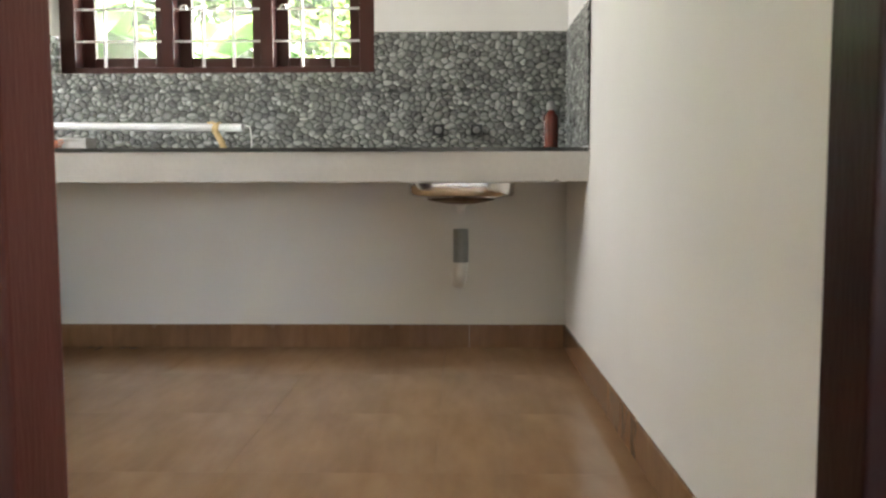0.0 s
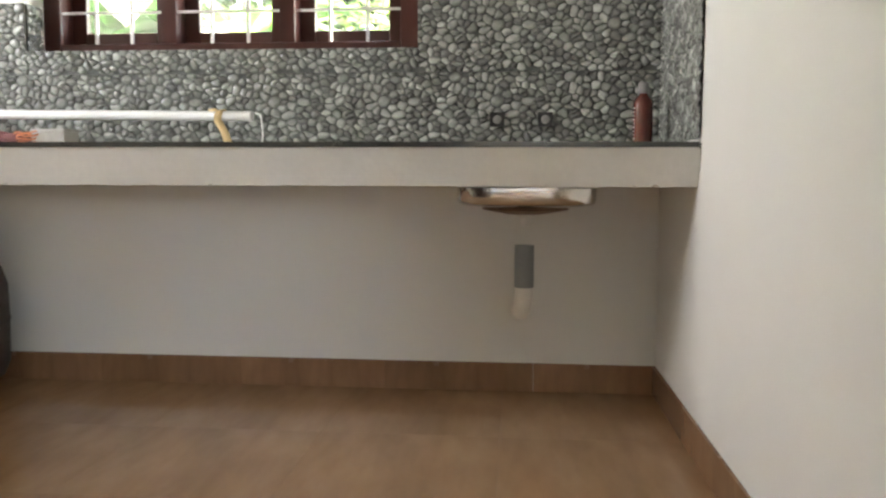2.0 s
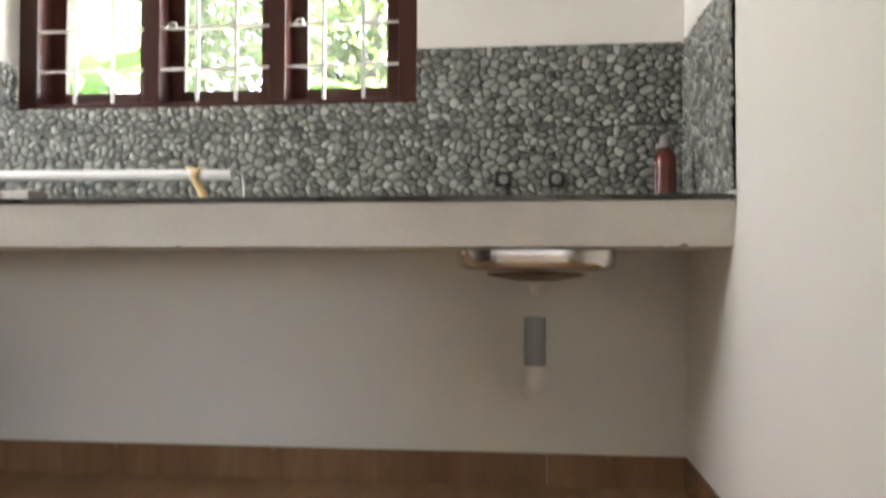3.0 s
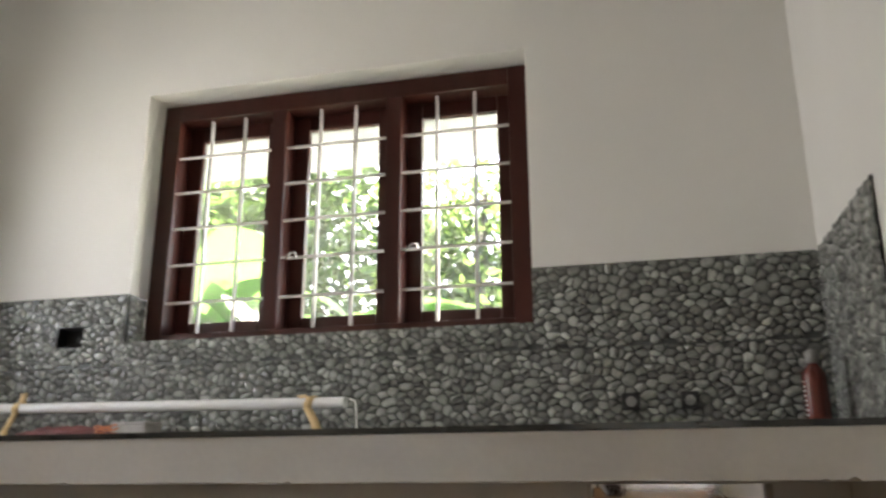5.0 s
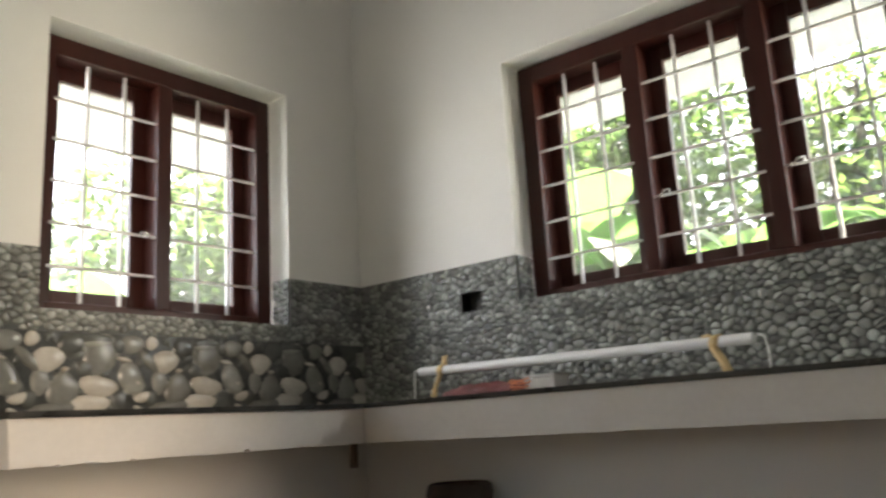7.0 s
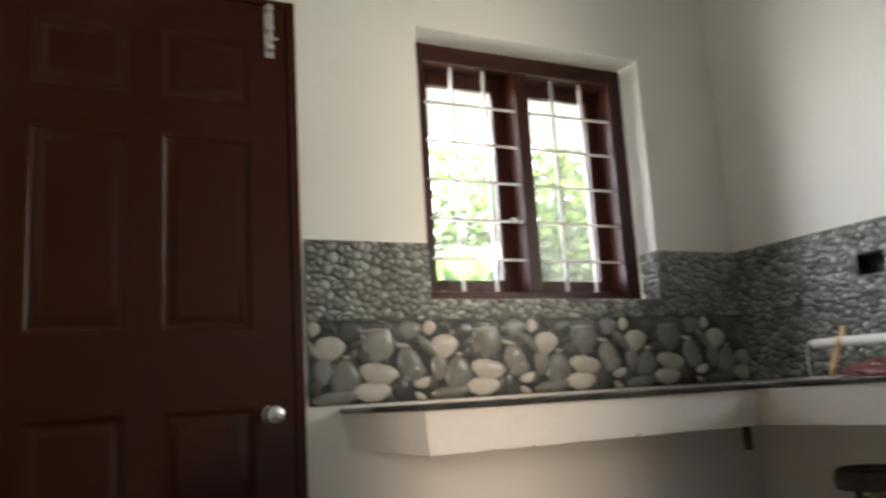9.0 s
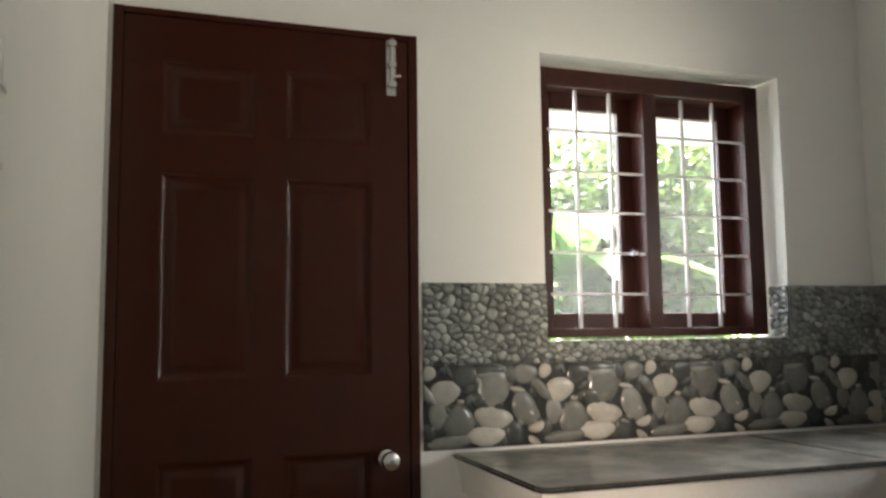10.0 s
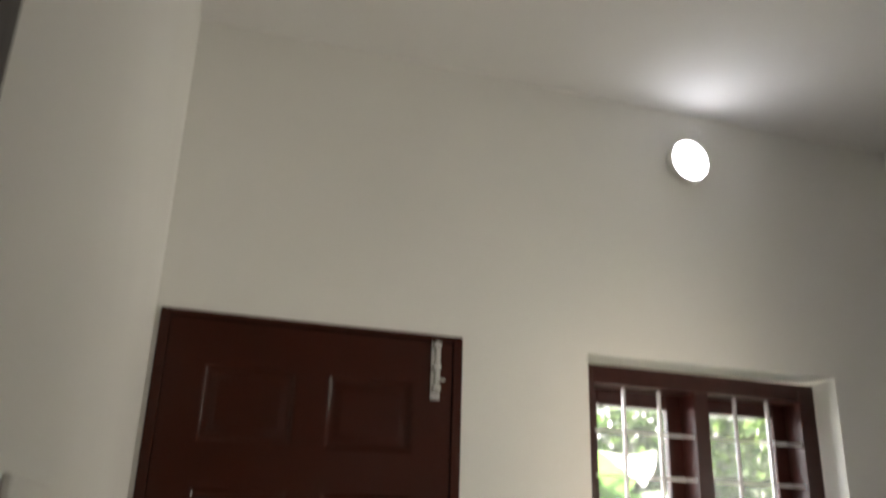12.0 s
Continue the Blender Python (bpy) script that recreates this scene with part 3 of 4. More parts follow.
rnd = random.Random(11)
bm = bmesh.new()
bmesh.ops.create_icosphere(bm, subdivisions=4, radius=1)
for v in bm.verts:
    k = 1 + 0.28 * noise.noise(v.co * 2.6) + 0.14 * noise.noise(v.co * 7)
    v.co = Vector((v.co.x * 0.235 * k, v.co.y * 0.075 * k, max(0.0, v.co.z * 0.045 * k + 0.012 + 0.012 * noise.noise(v.co * 5))))
rag = obj("plastic_bag", bm, REDCLOTH)
rag.location = (-2.60, -0.20, TOP)
smooth(rag, 80)
tagged(rag, "crumpled dull red plastic bag lying on the worktop", "bag")
pts = []
for i in range(46):
    a = i * 0.55
    pts.append((0.045 * math.cos(a) * (1 + 0.2 * math.sin(i)), 0.03 * math.sin(a), 0.006 + 0.0011 * i + 0.004 * math.sin(i * 1.7)))
wire = obj("wire_coil", sweep(pts, 0.0032, 6), ORANGE)
wire.location = (-2.43, -0.235, TOP + 0.002)
tagged(smooth(wire, 60), "small coil of orange wire on the worktop", "wire")
crate = thing("small_box", (-2.335, -0.20, TOP), "small grey cardboard box on the worktop", "box", rz=-6)
part("box_body", box(-0.07, 0.07, -0.045, 0.045, 0, 0.058, 0.003), GREYBOX, crate)
part("box_lid", box(-0.072, 0.072, -0.047, 0.047, 0.0585, 0.070, 0.003), GREYBOX, crate, "grey lid")
peg = thing("peg", (-2.96, -0.60, 0.735), "short brown wooden peg hanging under the slab", "peg")
part("shaft", box(-0.011, 0.011, -0.011, 0.011, 0, 0.0905, 0.002), STICK, peg)


def cylinder():
    c = thing("gas_cylinder", (-2.765, -0.22, 0), "dull dark brown steel gas cylinder on the floor under the worktop", "gas cylinder")
    smooth(part("body", lathe([(0, 0.03), (0.10, 0.03), (0.165, 0.055), (0.186, 0.11), (0.190, 0.27), (0.193, 0.275), (0.193, 0.287), (0.190, 0.292), (0.187, 0.42), (0.165, 0.49), (0.11, 0.530), (0.05, 0.548), (0, 0.552)], 40), CYL, c), 40)
    part("foot_ring", lathe([(0.118, 0), (0.123, 0), (0.123, 0.05), (0.118, 0.05), (0.118, 0)], 36), CYL, c)
    smooth(part("valve", lathe([(0, 0.545), (0.03, 0.545), (0.03, 0.556), (0.018, 0.56), (0.018, 0.60), (0.024, 0.603), (0.024, 0.62), (0, 0.622)], 20), BRASS, c, "brass valve"), 40)
    for i in range(3):
        a = radians(40 + 120 * i)
        part("guard_post", sweep([(0.118 * math.cos(a), 0.118 * math.sin(a), 0.52), (0.118 * math.cos(a), 0.118 * math.sin(a), 0.640)], 0.011, 8), CYL, c)
    part("guard_ring", lathe([(0.112, 0.580), (0.130, 0.580), (0.134, 0.610), (0.126, 0.642), (0.112, 0.650), (0.106, 0.640), (0.112, 0.580)], 36), CYL, c)


cylinder()

# open socket box and two capped pipe outlets in the tiled wall
sb = thing("socket_box", ((SQ[0] + SQ[1]) / 2, 0.0, (SQ[2] + SQ[3]) / 2), "empty black recessed socket box in the tiled wall", "socket box")
hx, hz = (SQ[1] - SQ[0]) / 2 - 0.001, (SQ[3] - SQ[2]) / 2 - 0.001
part("back", box(-hx, hx, 0.05, 0.055, -hz, hz), BLACK, sb)
bm = box(-hx, -hx + 0.004, -0.006, 0.05, -hz, hz)
for b in ((hx - 0.004, hx, -0.006, 0.05, -hz, hz), (-hx + 0.004, hx - 0.004, -0.006, 0.05, -hz, -hz + 0.004), (-hx + 0.004, hx - 0.004, -0.006, 0.05, hz - 0.004, hz)):
    box(*b, bm=bm)
part("rim", bm, BLACK, sb)
outlet = thing("pipe_outlet", (-0.632, -0.0200, 1.080), "capped pipe outlet in a black square cut in the tiles", "pipe outlet", "outlets over the sink")
bm = box(-0.028, -0.020, -0.003, 0.012, -0.028, 0.028)
for b in ((0.020, 0.028, -0.003, 0.002, -0.028, 0.028), (-0.020, 0.020, -0.003, 0.002, -0.028, -0.020), (-0.020, 0.020, -0.003, 0.002, 0.020, 0.028)):
    box(*b, bm=bm)
part("square_rim", bm, BLACK, outlet)
part("cut", box(-0.021, 0.021, -0.001, 0.0015, -0.021, 0.021), BLACK, outlet)
smooth(part("plug", lathe([(0, 0), (0.017, 0), (0.017, 0.004), (0.008, 0.006), (0, 0.006)], 20, m=Matrix.Translation((0, -0.0005, 0)) @ Matrix.Rotation(radians(90), 4, "X")), CAP, outlet, "dark grey plug"), 40)
copy_thing(outlet, pose(-0.446, -0.0200, 1.080))

# round lamp high on the west wall
GLOW = bpy.data.materials.new("lamp_diffuser")
GLOW.use_nodes = True
GLOW.node_tree.nodes["Principled BSDF"].inputs["Emission Color"].default_value = (0.80, 0.90, 1.0, 1)
GLOW.node_tree.nodes["Principled BSDF"].inputs["Emission Strength"].default_value = 0.6
lamp = thing("wall_lamp", (XW, -1.085, 3.290), "round white wall lamp, lit, close under the ceiling", "lamp")
MX = Matrix.Rotation(radians(90), 4, "Y")
smooth(part("base_ring", lathe([(0, 0.0005), (0.088, 0.0005), (0.091, 0.004), (0.091, 0.044), (0.088, 0.047), (0.084, 0.047), (0.083, 0.040), (0, 0.040)], 40, m=MX), PLASTW, lamp, "white base ring"), 40)
smooth(part("diffuser", lathe([(0.083, 0.0405), (0.082, 0.049), (0.074, 0.055), (0.05, 0.060), (0, 0.062)], 40, m=MX), GLOW, lamp, "glowing white diffuser"), 60)

# switch plate on the south wall
sw = thing("switch_plate", (-1.71, YS, 1.70), "white plastic switch plate on the wall", "switch")
part("plate", box(-0.12, 0.12, -0.001, 0.010, -0.115, 0.115, 0.006, 3), PAINT, sw)
for i in range(4):
    part("rocker", box(-0.095 + i * 0.05, -0.055 + i * 0.05, 0.0095, 0.015, -0.03, 0.03, 0.003), PAINT, sw, "white rocker switch")


# ---------------------------------------------------------------- trees outside
def foliage(name, leaves, size, material, parent, label=""):
    """leaves: rows of position and direction; each leaf is a bent, pointed blade of four faces."""
    verts, faces = [], []
    rnd = random.Random(len(leaves))
    for p, d in leaves:
        d = d.normalized()
        side = d.orthogonal().normalized()
        side.rotate(Matrix.Rotation(rnd.uniform(0, 6.28), 3, d))
        up = d.cross(side)
        s = size * rnd.uniform(0.6, 1.3)
        i = len(verts)
        verts += [p, p + d * s * 0.5 + side * s * 0.24 + up * s * 0.06, p + d * s * 0.5 + up * s * 0.0, p + d * s * 0.5 - side * s * 0.24 + up * s * 0.06, p + d * s - up * s * 0.12]
        faces += [(i, i + 1, i + 2), (i, i + 2, i + 3), (i + 1, i + 4, i + 2), (i + 2, i + 4, i + 3)]
    me = bpy.data.meshes.new(name)
    me.from_pydata([tuple(v) for v in verts], [], faces)
    me.materials.append(material)
    ob = new(name, me)
    ob.parent = parent
    if label:
        ob["label"] = label
    return ob


def tree(at, height, spread, count, size, material, seed, label):
    rnd = random.Random(seed)
    t = thing("tree", at, label, "tree", "trees outside the windows")
    lean = Vector((rnd.uniform(-0.3, 0.3), rnd.uniform(-0.3, 0.3), 0))
    trunk = [Vector((0, 0, -0.1)) + lean * (k / 5) ** 2 + Vector((0, 0, height * 0.85 * k / 5)) + Vector((rnd.uniform(-0.05, 0.05), rnd.uniform(-0.05, 0.05), 0)) for k in range(6)]
    bm = sweep(trunk, [0.16 * height / 5 * (1 - 0.16 * k) for k in range(6)], 10)
    tips = []
    for k in range(11):
        f = rnd.uniform(0.22, 1.0)
        base = trunk[min(4, int(f * 5))].lerp(trunk[min(5, int(f * 5) + 1)], f * 5 % 1)
        a, r = rnd.uniform(0, 6.28), spread * rnd.uniform(0.55, 1.0) * (1.15 - 0.5 * f)
        tip = base + Vector((r * math.cos(a), r * math.sin(a), rnd.uniform(0.0, 0.7)))
        mid = base.lerp(tip, 0.5) + Vector((0, 0, rnd.uniform(0.0, 0.2)))
        sweep([base, mid, tip], [0.05, 0.03, 0.012], 6, bm=bm)
        tips += [tip, mid, mid.lerp(tip, 0.5)]
    part("trunk", bm, BARK, t, "grey-brown trunk with limbs")
    leaves = []
    for k in range(count):
        c = rnd.choice(tips)
        v = Vector((rnd.gauss(0, 1), rnd.gauss(0, 1), rnd.gauss(0, 0.8)))
        p = c + v * spread * 0.27
        leaves.append((p, v + Vector((rnd.uniform(-1, 1), rnd.uniform(-1, 1), -0.5))))
    foliage("crown", leaves, size, material, t)
    return t


def banana(at, height, seed):
    rnd = random.Random(seed)
    t = thing("banana_plant", at, "bright green banana plant with long arching leaves", "banana plant", "banana plants outside")
    smooth(part("stem", sweep([(0, 0, -0.1), (0.02, 0, height * 0.3), (0.0, 0.03, height * 0.6)], [0.11, 0.09, 0.055], 12), LEAF2, t, "pale green stem"), 60)
    for k in range(8):
        a = k * 2.4 + rnd.uniform(-0.3, 0.3)
        L, up = height * rnd.uniform(0.5, 0.7), rnd.uniform(0.35, 0.95)
        bm = bmesh.new()
        prev = None
        for i in range(9):
            s = i / 8
            r = L * s * (0.75 if up > 0.7 else 0.95)
            z = height * 0.58 + L * (up * s - 0.75 * s * s)
            w = height * 0.085 * math.sin(math.pi * min(1, 0.08 + 0.92 * s)) ** 0.6 * (1 if s < 1 else 0.1)
            c, q = math.cos(a), math.sin(a)
            row = [bm.verts.new((r * c - e * w * q, r * q + e * w * c, z + 0.18 * w * abs(e) + 0.02 * math.sin(9 * s + e))) for e in (-1, -0.5, 0, 0.5, 1)]
            if prev:
                for j in range(4):
                    bm.faces.new((prev[j], prev[j + 1], row[j + 1], row[j]))
            prev = row
        ob = smooth(part("leaf", bm, BANANA, t), 80)
    return t


G = -0.35
banana((-3.7, 6.2, G), 4.2, 1)
banana((-5.0, 7.2, G), 4.6, 2)
banana((-2.6, 7.4, G), 3.8, 3)
banana((-5.7, 6.0, G), 5.0, 7)
banana((-4.7, 5.5, G), 4.4, 8)
banana((-6.6, 6.9, G), 5.2, 9)
banana((-10.4, 2.2, G), 4.2, 4)
banana((-11.2, 0.4, G), 3.8, 5)
tree((-1.3, 8.6, G), 5.6, 1.7, 5200, 0.20, LEAF2, 21, "small leafy tree with yellow-green leaves")
tree((0.9, 7.8, G), 4.6, 1.6, 4200, 0.22, LEAF1, 22, "leafy garden tree with broad leaves")
tree((-3.4, 11.0, G), 7.6, 2.4, 8000, 0.26, LEAF2, 23, "leafy tree at the back of the garden")
tree((-7.2, 10.0, G), 8.2, 2.6, 9000, 0.26, LEAF1, 24, "leafy tree at the back of the garden")
tree((-10.6, 13.0, G), 8.6, 2.8, 7000, 0.28, LEAF2, 29, "leafy tree at the back of the garden")
tree((0.2, 15.0, G), 7.4, 2.8, 7000, 0.28, LEAF2, 30, "tall leafy tree behind the garden")
tree((3.2, 12.4, G), 6.4, 2.4, 5000, 0.26, LEAF1, 25, "leafy tree at the back of the garden")
tree((-12.6, 5.6, G), 6.8, 2.4, 4200, 0.24, LEAF2, 26, "dense leafy tree beside the boundary")
tree((-15.0, 8.0, G), 7.6, 2.6, 4200, 0.26, LEAF1, 31, "dense leafy tree behind the boundary")
tree((-12.4, 3.6, G), 4.6, 2.0, 5200, 0.24, LEAF1, 27, "low leafy tree beside the boundary")
tree((-14.4, -2.6, G), 4.2, 2.2, 4200, 0.24, LEAF2, 28, "low leafy tree beside the boundary")


# ---------------------------------------------------------------- pebble-pattern wall tiles
TW, TH = 0.446, 0.291


def clip_cell(poly, p, q, k=0.5):
    """The part of poly on p's side of the line that cuts the way to q at share k."""
    mx, my, nx, ny = p[0] + k * (q[0] - p[0]), p[1] + k * (q[1] - p[1]), q[0] - p[0], q[1] - p[1]
    out = []
    for i, a in enumerate(poly):
        b = poly[(i + 1) % len(poly)]
        da, db = (a[0] - mx) * nx + (a[1] - my) * ny, (b[0] - mx) * nx + (b[1] - my) * ny
        if da <= 0:
            out.append(a)
        if da * db < 0:
            s = da / (da - db)
            out.append((a[0] + s * (b[0] - a[0]), a[1] + s * (b[1] - a[1])))
    return out


def dome(bm, outline, height, base, slot):
    """A rounded pebble over an outline (u, v) standing out of the tile."""
    cx, cy = sum(p[0] for p in outline) / len(outline), sum(p[1] for p in outline) / len(outline)
    prev = [bm.verts.new((x, y, base)) for x, y in outline]
    for k, h in ((0.90, 0.48), (0.68, 0.82), (0.34, 0.98)):
        row = [bm.verts.new((cx + (x - cx) * k, cy + (y - cy) * k, base + height * h)) for x, y in outline]
        for i in range(len(row)):
            j = (i + 1) % len(row)
            f = bm.faces.new((prev[i], prev[j], row[j], row[i]))
            f.material_index, f.smooth = slot, True
        prev = row
    f = bm.faces.new(prev)
    f.material_index, f.smooth = slot, True


def rounded(poly, gap):
    cx, cy = sum(p[0] for p in poly) / len(poly), sum(p[1] for p in poly) / len(poly)
    out = []
    for x, y in poly:
        r = math.hypot(x - cx, y - cy) or 1e-6
        k = max(0.3, (r - gap) / r)
        out.append((cx + (x - cx) * k, cy + (y - cy) * k))
    for _ in range(2):
        out = [q for i in range(len(out)) for q in ((out[i][0] * 0.75 + out[(i + 1) % len(out)][0] * 0.25, out[i][1] * 0.75 + out[(i + 1) % len(out)][1] * 0.25), (out[i][0] * 0.25 + out[(i + 1) % len(out)][0] * 0.75, out[i][1] * 0.25 + out[(i + 1) % len(out)][1] * 0.75))]
    keep = [out[0]]
    for p in out[1:]:
        if math.hypot(p[0] - keep[-1][0], p[1] - keep[-1][1]) > 0.0028:
            keep.append(p)
    return keep


def ovalled(poly, gap):
    """A smooth pebble outline inside a cell: the cell's shape drawn halfway to the ellipse of the same spread."""
    cx, cy = sum(p[0] for p in poly) / len(poly), sum(p[1] for p in poly) / len(poly)
    edge = []
    for i, a in enumerate(poly):
        b = poly[(i + 1) % len(poly)]
        edge += [(a[0] + (b[0] - a[0]) * k / 6 - cx, a[1] + (b[1] - a[1]) * k / 6 - cy) for k in range(6)]
    sxx, syy, sxy = (sum(p[i] * p[j] for p in edge) / len(edge) for i, j in ((0, 0), (1, 1), (0, 1)))
    turn = 0.5 * math.atan2(2 * sxy, sxx - syy)
    c, s = math.cos(turn), math.sin(turn)
    a = math.sqrt(max(1e-9, 2 * (sxx * c * c + 2 * sxy * s * c + syy * s * s)))
    b = math.sqrt(max(1e-9, 2 * (sxx * s * s - 2 * sxy * s * c + syy * c * c)))
    n = 14
    out = []
    for i in range(n):
        g = 2 * math.pi * i / n
        dx, dy = math.cos(g), math.sin(g)
        q = max((p for p in edge), key=lambda p: (p[0] * dx + p[1] * dy) / (math.hypot(*p) + 1e-9))
        r_cell = math.hypot(*q)
        u, v = dx * c + dy * s, -dx * s + dy * c
        r_oval = 1 / math.sqrt((u / a) ** 2 + (v / b) ** 2)
        r = max(0.003, min(r_cell, 0.55 * r_cell + 0.45 * r_oval) - gap)
        out.append((cx + r * dx, cy + r * dy))
    return out


def small_tile():
    rnd = random.Random(7)
    n, H = 142, TH * 1.2
    pts = []
    while len(pts) < n:
        best = max(((rnd.uniform(0, TW), rnd.uniform(0, H)) for _ in range(9)), key=lambda c: min((math.hypot(min(abs(c[0] - p[0]), TW - abs(c[0] - p[0])), min(abs(c[1] - p[1]), H - abs(c[1] - p[1]))) for p in pts), default=1))
        pts.append(best)
    bm = box(0.0002, TW - 0.0002, 0.0002, TH - 0.0002, -0.006, 0.0005)
    weight = {p: rnd.uniform(0.78, 1.28) for p in pts}
    for x, y in pts:
        near = sorted(((x2 + a * TW, y2 + b * H, weight[x2, y2]) for x2, y2 in pts for a in (-1, 0, 1) for b in (-1, 0, 1) if (x2, y2, a, b) != (x, y, 0, 0)), key=lambda q: math.hypot(q[0] - x, q[1] - y))[:16]
        poly = [(x - 0.05, y - 0.05), (x + 0.05, y - 0.05), (x + 0.05, y + 0.05), (x - 0.05, y + 0.05)]
        for q in near:
            poly = clip_cell(poly, (x, y), q, weight[x, y] / (weight[x, y] + q[2]))
        poly = [(u, min(max(v / 1.2, 0.0003), TH - 0.0003)) for u, v in ovalled(poly, rnd.uniform(0.0003, 0.0014))]
        dome(bm, poly, rnd.uniform(0.0070, 0.0110), 0.0005, 1)
    return bm


def big_tile():
    rnd = random.Random(19)
    bm = box(0.0002, TW - 0.0002, 0.0002, TH - 0.0002, -0.006, 0.0005)

    def stone(u, v, a, b, turn, slot, lift, pear=0.0):
        c, s = math.cos(radians(turn)), math.sin(radians(turn))
        out = []
        for i in range(20):
            g = 2 * math.pi * i / 20
            w = 1 + 0.07 * math.sin(2 * g + u * 9) + 0.05 * math.sin(3 * g + v * 7)
            x, y = a * w * math.cos(g) * (1 - pear * math.sin(g)), b * w * math.sin(g)
            out.append((u + c * x - s * y, min(max(v + s * x + c * y, 0.001), TH - 0.001)))
        dome(bm, out, lift, 0.0005, slot)

    for i in range(60):
        stone(rnd.uniform(0.01, TW - 0.01), rnd.uniform(0.01, TH - 0.01), rnd.uniform(0.014, 0.030), rnd.uniform(0.010, 0.018), rnd.uniform(0, 180), (3, 3, 2)[i % 3], 0.0035 + 0.00004 * i)
    # u, v, half length, half height, turn, shade (1 pale, 2 grey, 3 dark), narrowing towards the top
    for k, (u, v, a, b, turn, slot, pear) in enumerate((
            (0.157, 0.250, 0.046, 0.040, 10, 3, 0), (0.387, 0.256, 0.046, 0.034, 15, 2, 0), (0.020, 0.264, 0.024, 0.026, 0, 1, 0),
            (0.052, 0.118, 0.030, 0.046, 8, 2, 0), (0.330, 0.250, 0.024, 0.030, 0, 3, 0), (0.205, 0.165, 0.028, 0.030, 0, 3, 0),
            (0.076, 0.194, 0.054, 0.045, 8, 1, 0), (0.262, 0.212, 0.056, 0.076, -28, 2, 0), (0.246, 0.268, 0.056, 0.024, 4, 3, 0),
            (0.246, 0.256, 0.052, 0.018, 4, 2, 0), (0.006, 0.196, 0.056, 0.020, -48, 2, 0), (0.354, 0.200, 0.030, 0.008, -8, 1, 0),
            (0.384, 0.130, 0.066, 0.044, -52, 2, 0), (0.404, 0.116, 0.018, 0.012, -30, 1, 0), (0.131, 0.098, 0.050, 0.064, 0, 2, 0.45),
            (0.136, 0.162, 0.013, 0.010, 0, 1, 0), (0.341, 0.046, 0.036, 0.046, 8, 3, 0), (0.260, 0.102, 0.068, 0.040, -6, 1, 0),
            (0.434, 0.064, 0.040, 0.018, 18, 1, 0), (0.417, 0.014, 0.026, 0.014, -30, 1, 0), (0.018, 0.060, 0.026, 0.030, 20, 3, 0),
            (0.230, 0.040, 0.068, 0.036, 3, 1, 0), (0.098, 0.024, 0.078, 0.026, 4, 2, 0))):
        stone(u, v, a * 1.05, b * 1.03, turn, slot, 0.0075 + 0.00028 * k, pear)
    return bm


TILES = {}


def tile_mesh(kind, u0, u1, v0, v1, first, last):
    """One tile, cut to its share; pebbles run on over the joint to the next tile, but not past the first and last."""
    key = (kind, first, last, *[round(c, 3) for c in (u0, u1, v0, v1)])
    if key not in TILES:
        bm = small_tile() if kind == "small" else big_tile()
        for co, no, cut in (((u0, 0, 0), (-1, 0, 0), first), ((u1, 0, 0), (1, 0, 0), last), ((0, v0, 0), (0, -1, 0), v0 > 0.001), ((0, v1, 0), (0, 1, 0), v1 < TH - 0.001)):
            if cut:
                bmesh.ops.bisect_plane(bm, geom=bm.verts[:] + bm.edges[:] + bm.faces[:], plane_co=co, plane_no=no, clear_outer=True)
        me = bpy.data.meshes.new("tile")
        bm.to_mesh(me)
        bm.free()
        for m in (TILEBASE, PEB) if kind == "small" else (TILEDARK, PEBL, PEBM, PEBD):
            me.materials.append(m)
        TILES[key] = me
    return TILES[key]


def lay(kind, wall, rect, m, origin, vrow):
    """Tiles over rect (u0, u1, v0, v1) of a wall plane, in a grid from origin, one row starting at vrow; m maps (u, v, out) to the world."""
    u0, u1, v0, v1 = rect
    k = math.floor((u0 - origin) / TW + 1e-6)
    while origin + k * TW < u1 - 0.002:
        a, b = max(u0, origin + k * TW), min(u1, origin + (k + 1) * TW)
        if b - a > 0.003:
            base = origin + k * TW
            ob = new("tile", tile_mesh(kind, a - base, b - base, v0 - vrow, v1 - vrow, a < u0 + 0.001, b > u1 - 0.001))
            ob.parent = wall
            ob.matrix_basis = m @ Matrix.Translation((base, vrow, 0))
        k += 1


R1, R2, TT = TOP + 0.0005, 1.2665, 1.5575
MN = Matrix(((1, 0, 0, 0), (0, 0, -1, -0.0045), (0, 1, 0, 0), (0, 0, 0, 1)))
MWm = Matrix(((0, 0, 1, XW + 0.0045), (1, 0, 0, 0), (0, 1, 0, 0), (0, 0, 0, 1)))
MEm = Matrix(((0, 0, -1, -0.0045), (-1, 0, 0, 0), (0, 1, 0, 0), (0, 0, 0, 1)))
V1 = R2 - TH
# north wall
lay("small", wall_n, (XW + 0.002, -0.011, R1, R2), MN, -7 * TW - TW, V1)
lay("small", wall_n, (NW[0], NW[1], R2, NW[2]), MN, -8 * TW, R2)
lay("small", wall_n, (XW + 0.002, SQ[0], R2, TT), MN, -8 * TW, R2)
lay("small", wall_n, (SQ[0], SQ[1], R2, SQ[2]), MN, -8 * TW, R2)
lay("small", wall_n, (SQ[0], SQ[1], SQ[3], TT), MN, -8 * TW, R2)
lay("small", wall_n, (SQ[1], NW[0], R2, TT), MN, -8 * TW, R2)
lay("small", wall_n, (NW[1], -0.011, R2, TT), MN, -8 * TW, R2)
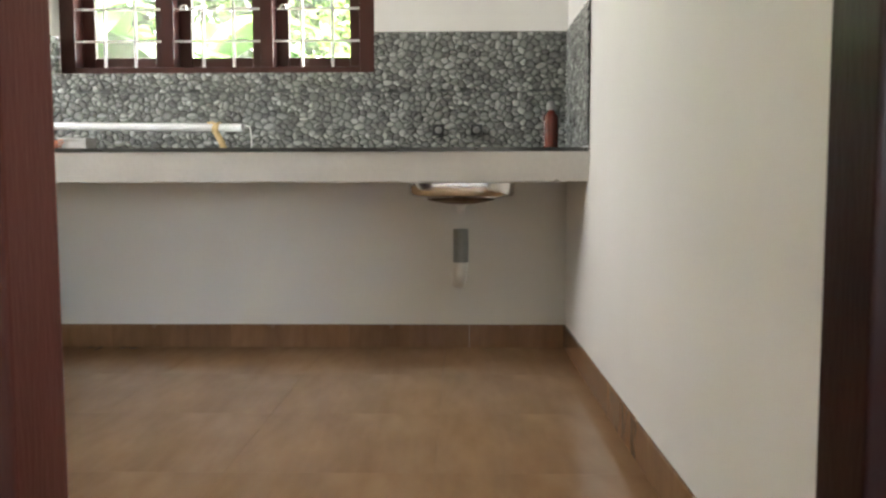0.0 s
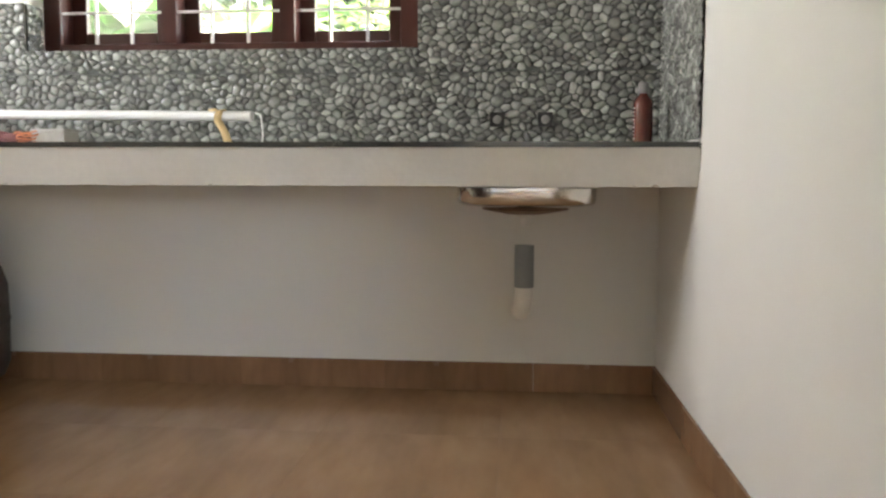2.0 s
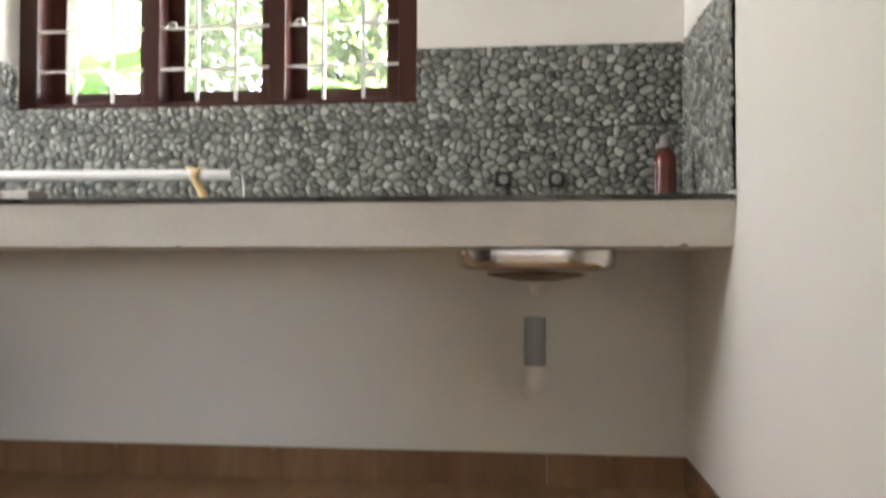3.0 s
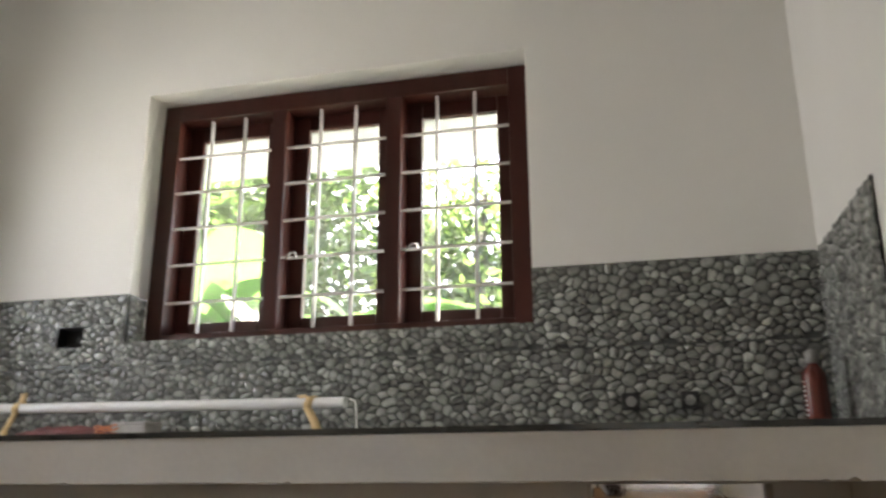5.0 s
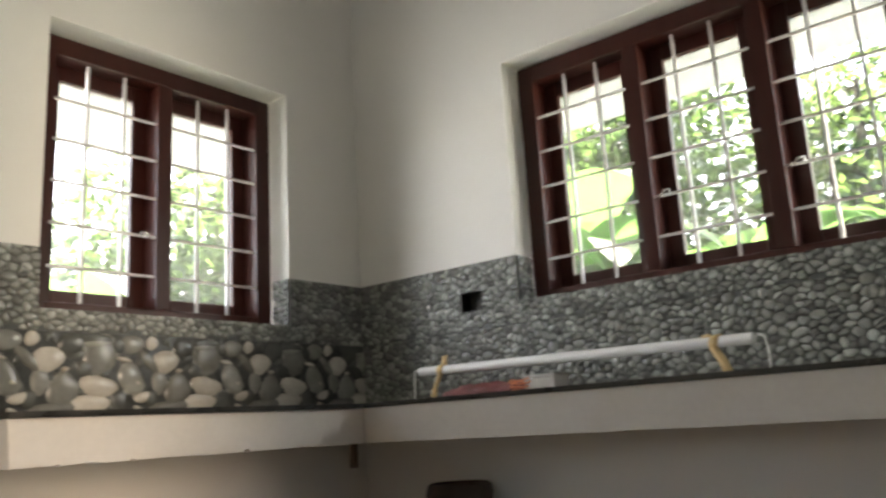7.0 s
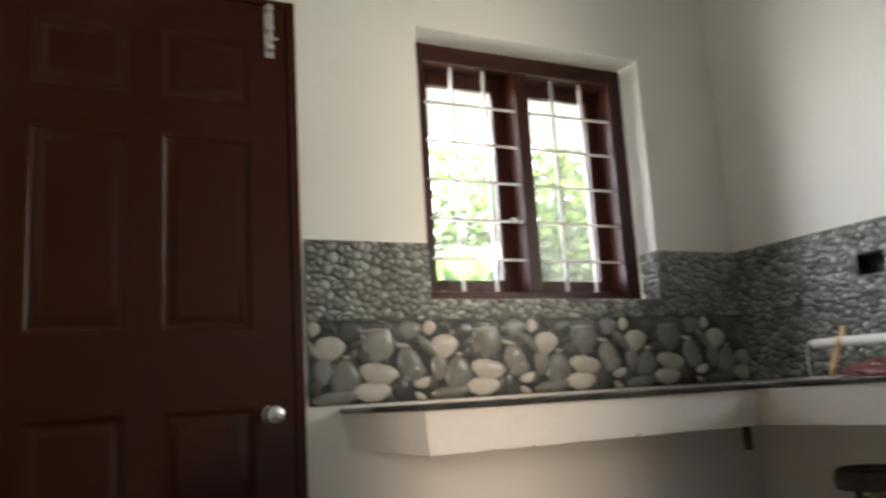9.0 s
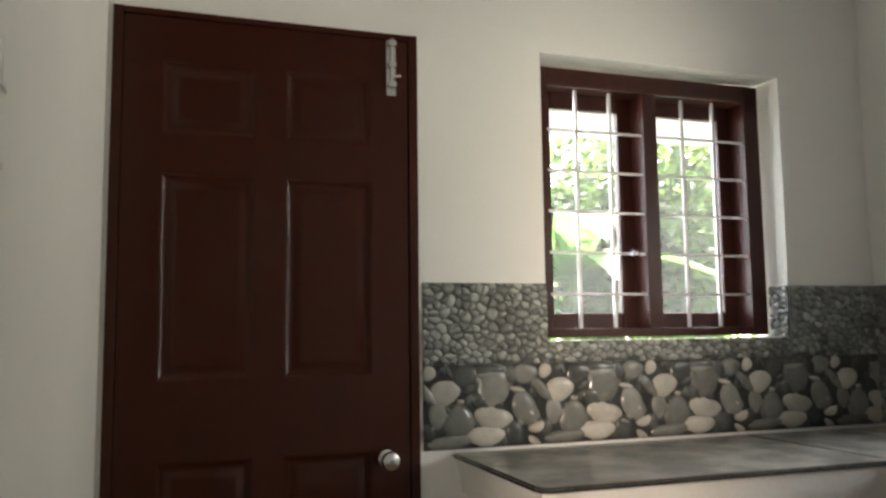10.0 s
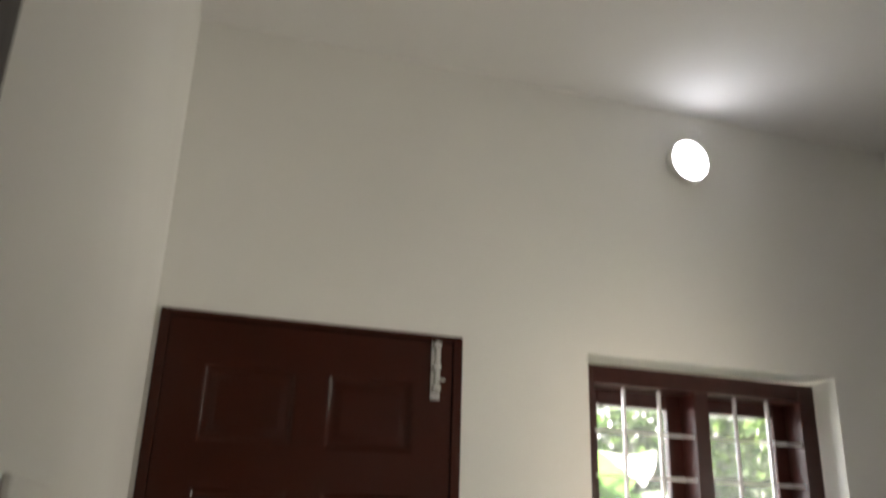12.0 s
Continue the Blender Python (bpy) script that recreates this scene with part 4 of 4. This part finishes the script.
# west wall: a course of large pebbles below
lay("big", wall_w, (-2.040, -0.011, R1, R2), MWm, -2.040, V1)
lay("small", wall_w, (-2.040, WW[0], R2, TT), MWm, -2.040, R2)
lay("small", wall_w, (WW[0], WW[1], R2, WW[2]), MWm, -2.040, R2)
lay("small", wall_w, (WW[1], -0.011, R2, TT), MWm, -2.040, R2)
# east wall beside the worktop
lay("small", wall_e, (0.011, 0.700, R1, R2), MEm, 0.0, V1)
lay("small", wall_e, (0.011, 0.700, R2, TT), MEm, 0.0, R2)
# window reveals
MRn = Matrix(((0, 0, 1, NW[0] + 0.0045), (1, 0, 0, 0), (0, 1, 0, 0), (0, 0, 0, 1)))
lay("small", wall_n, (0.0, 0.103, NW[2] + 0.001, TT), MRn, 0.0, R2)
MRw = Matrix(((-1, 0, 0, XW), (0, 0, -1, WW[1] - 0.0045), (0, 1, 0, 0), (0, 0, 0, 1)))
lay("small", wall_w, (0.0, 0.103, WW[2] + 0.001, TT), MRw, 0.0, R2)

# ---------------------------------------------------------------- floor and skirting
floor = tagged(obj("floor", box(XW, 0, YS - 0.0, 0, -0.012, -0.0015), JOINT), "glossy brown marbled floor tiles", "floor", kind="structure")
tagged(obj("floor_front_room", box(XW, 2.2, -6.6, YS - T, -0.012, -0.0005), FLOOR), "glossy brown floor of the front room", "floor", kind="structure")
tagged(obj("threshold", box(DS[0], DS[1], YS - T, YS, -0.012, -0.0002), FLOOR), "brown tiled threshold", "threshold", kind="structure")
FT = 0.6
cache = {}
ix = 0
x = 0.0
while x > XW + 0.01:
    x2 = max(XW, x - FT)
    y = 0.0
    while y > YS + 0.01:
        y2 = max(YS, y - FT)
        key = (round(x - x2, 3), round(y - y2, 3))
        if key not in cache:
            b = box(0.0003, key[0] - 0.0003, 0.0003, key[1] - 0.0003, -0.008, 0.0, 0.0003, 1)
            me = bpy.data.meshes.new("floor_tile")
            b.to_mesh(me)
            b.free()
            me.materials.append(FLOOR)
            cache[key] = me
        ob = new("floor_tile", cache[key])
        ob.parent = floor
        ob.location = (x2, y2, 0)
        y = y2
    x = x2

SK = 0.114
base = new("baseboard")
tagged(base, "brown glossy skirting tiles along the walls", "skirting", kind="structure")


def skirting(a, b, length=0.6):
    a, b = Vector(a), Vector(b)
    run = (b - a).length
    ang = math.degrees(math.atan2(b.y - a.y, b.x - a.x))
    s = 0.0
    while s < run - 0.005:
        e = min(run, s + length)
        key = ("sk", round(e - s, 3))
        if key not in cache:
            q = box(0.0005, e - s - 0.0005, 0, 0.011, -0.0012, SK, 0.0008, 1)
            me = bpy.data.meshes.new("skirting_tile")
            q.to_mesh(me)
            q.free()
            me.materials.append(SKIRT)
            cache[key] = me
        ob = new("skirting_tile", cache[key])
        ob.parent = base
        p = a + (b - a).normalized() * s
        ob.matrix_basis = pose(p.x, p.y, 0, 0, 0, ang)
        s = e


skirting((XW + 0.012, -0.0112, 0), (-0.0005, -0.0112, 0), 0.6)
skirting((-0.0005, YS + 0.0125, 0), (-0.0005, -0.012, 0), 0.6)
skirting((XW + 0.0005, -0.012, 0), (XW + 0.0005, DW[1] + 0.001, 0), 0.6)
skirting((XW + 0.013, YS + 0.0005, 0), (DS[0] - 0.001, YS + 0.0005, 0), 0.6)
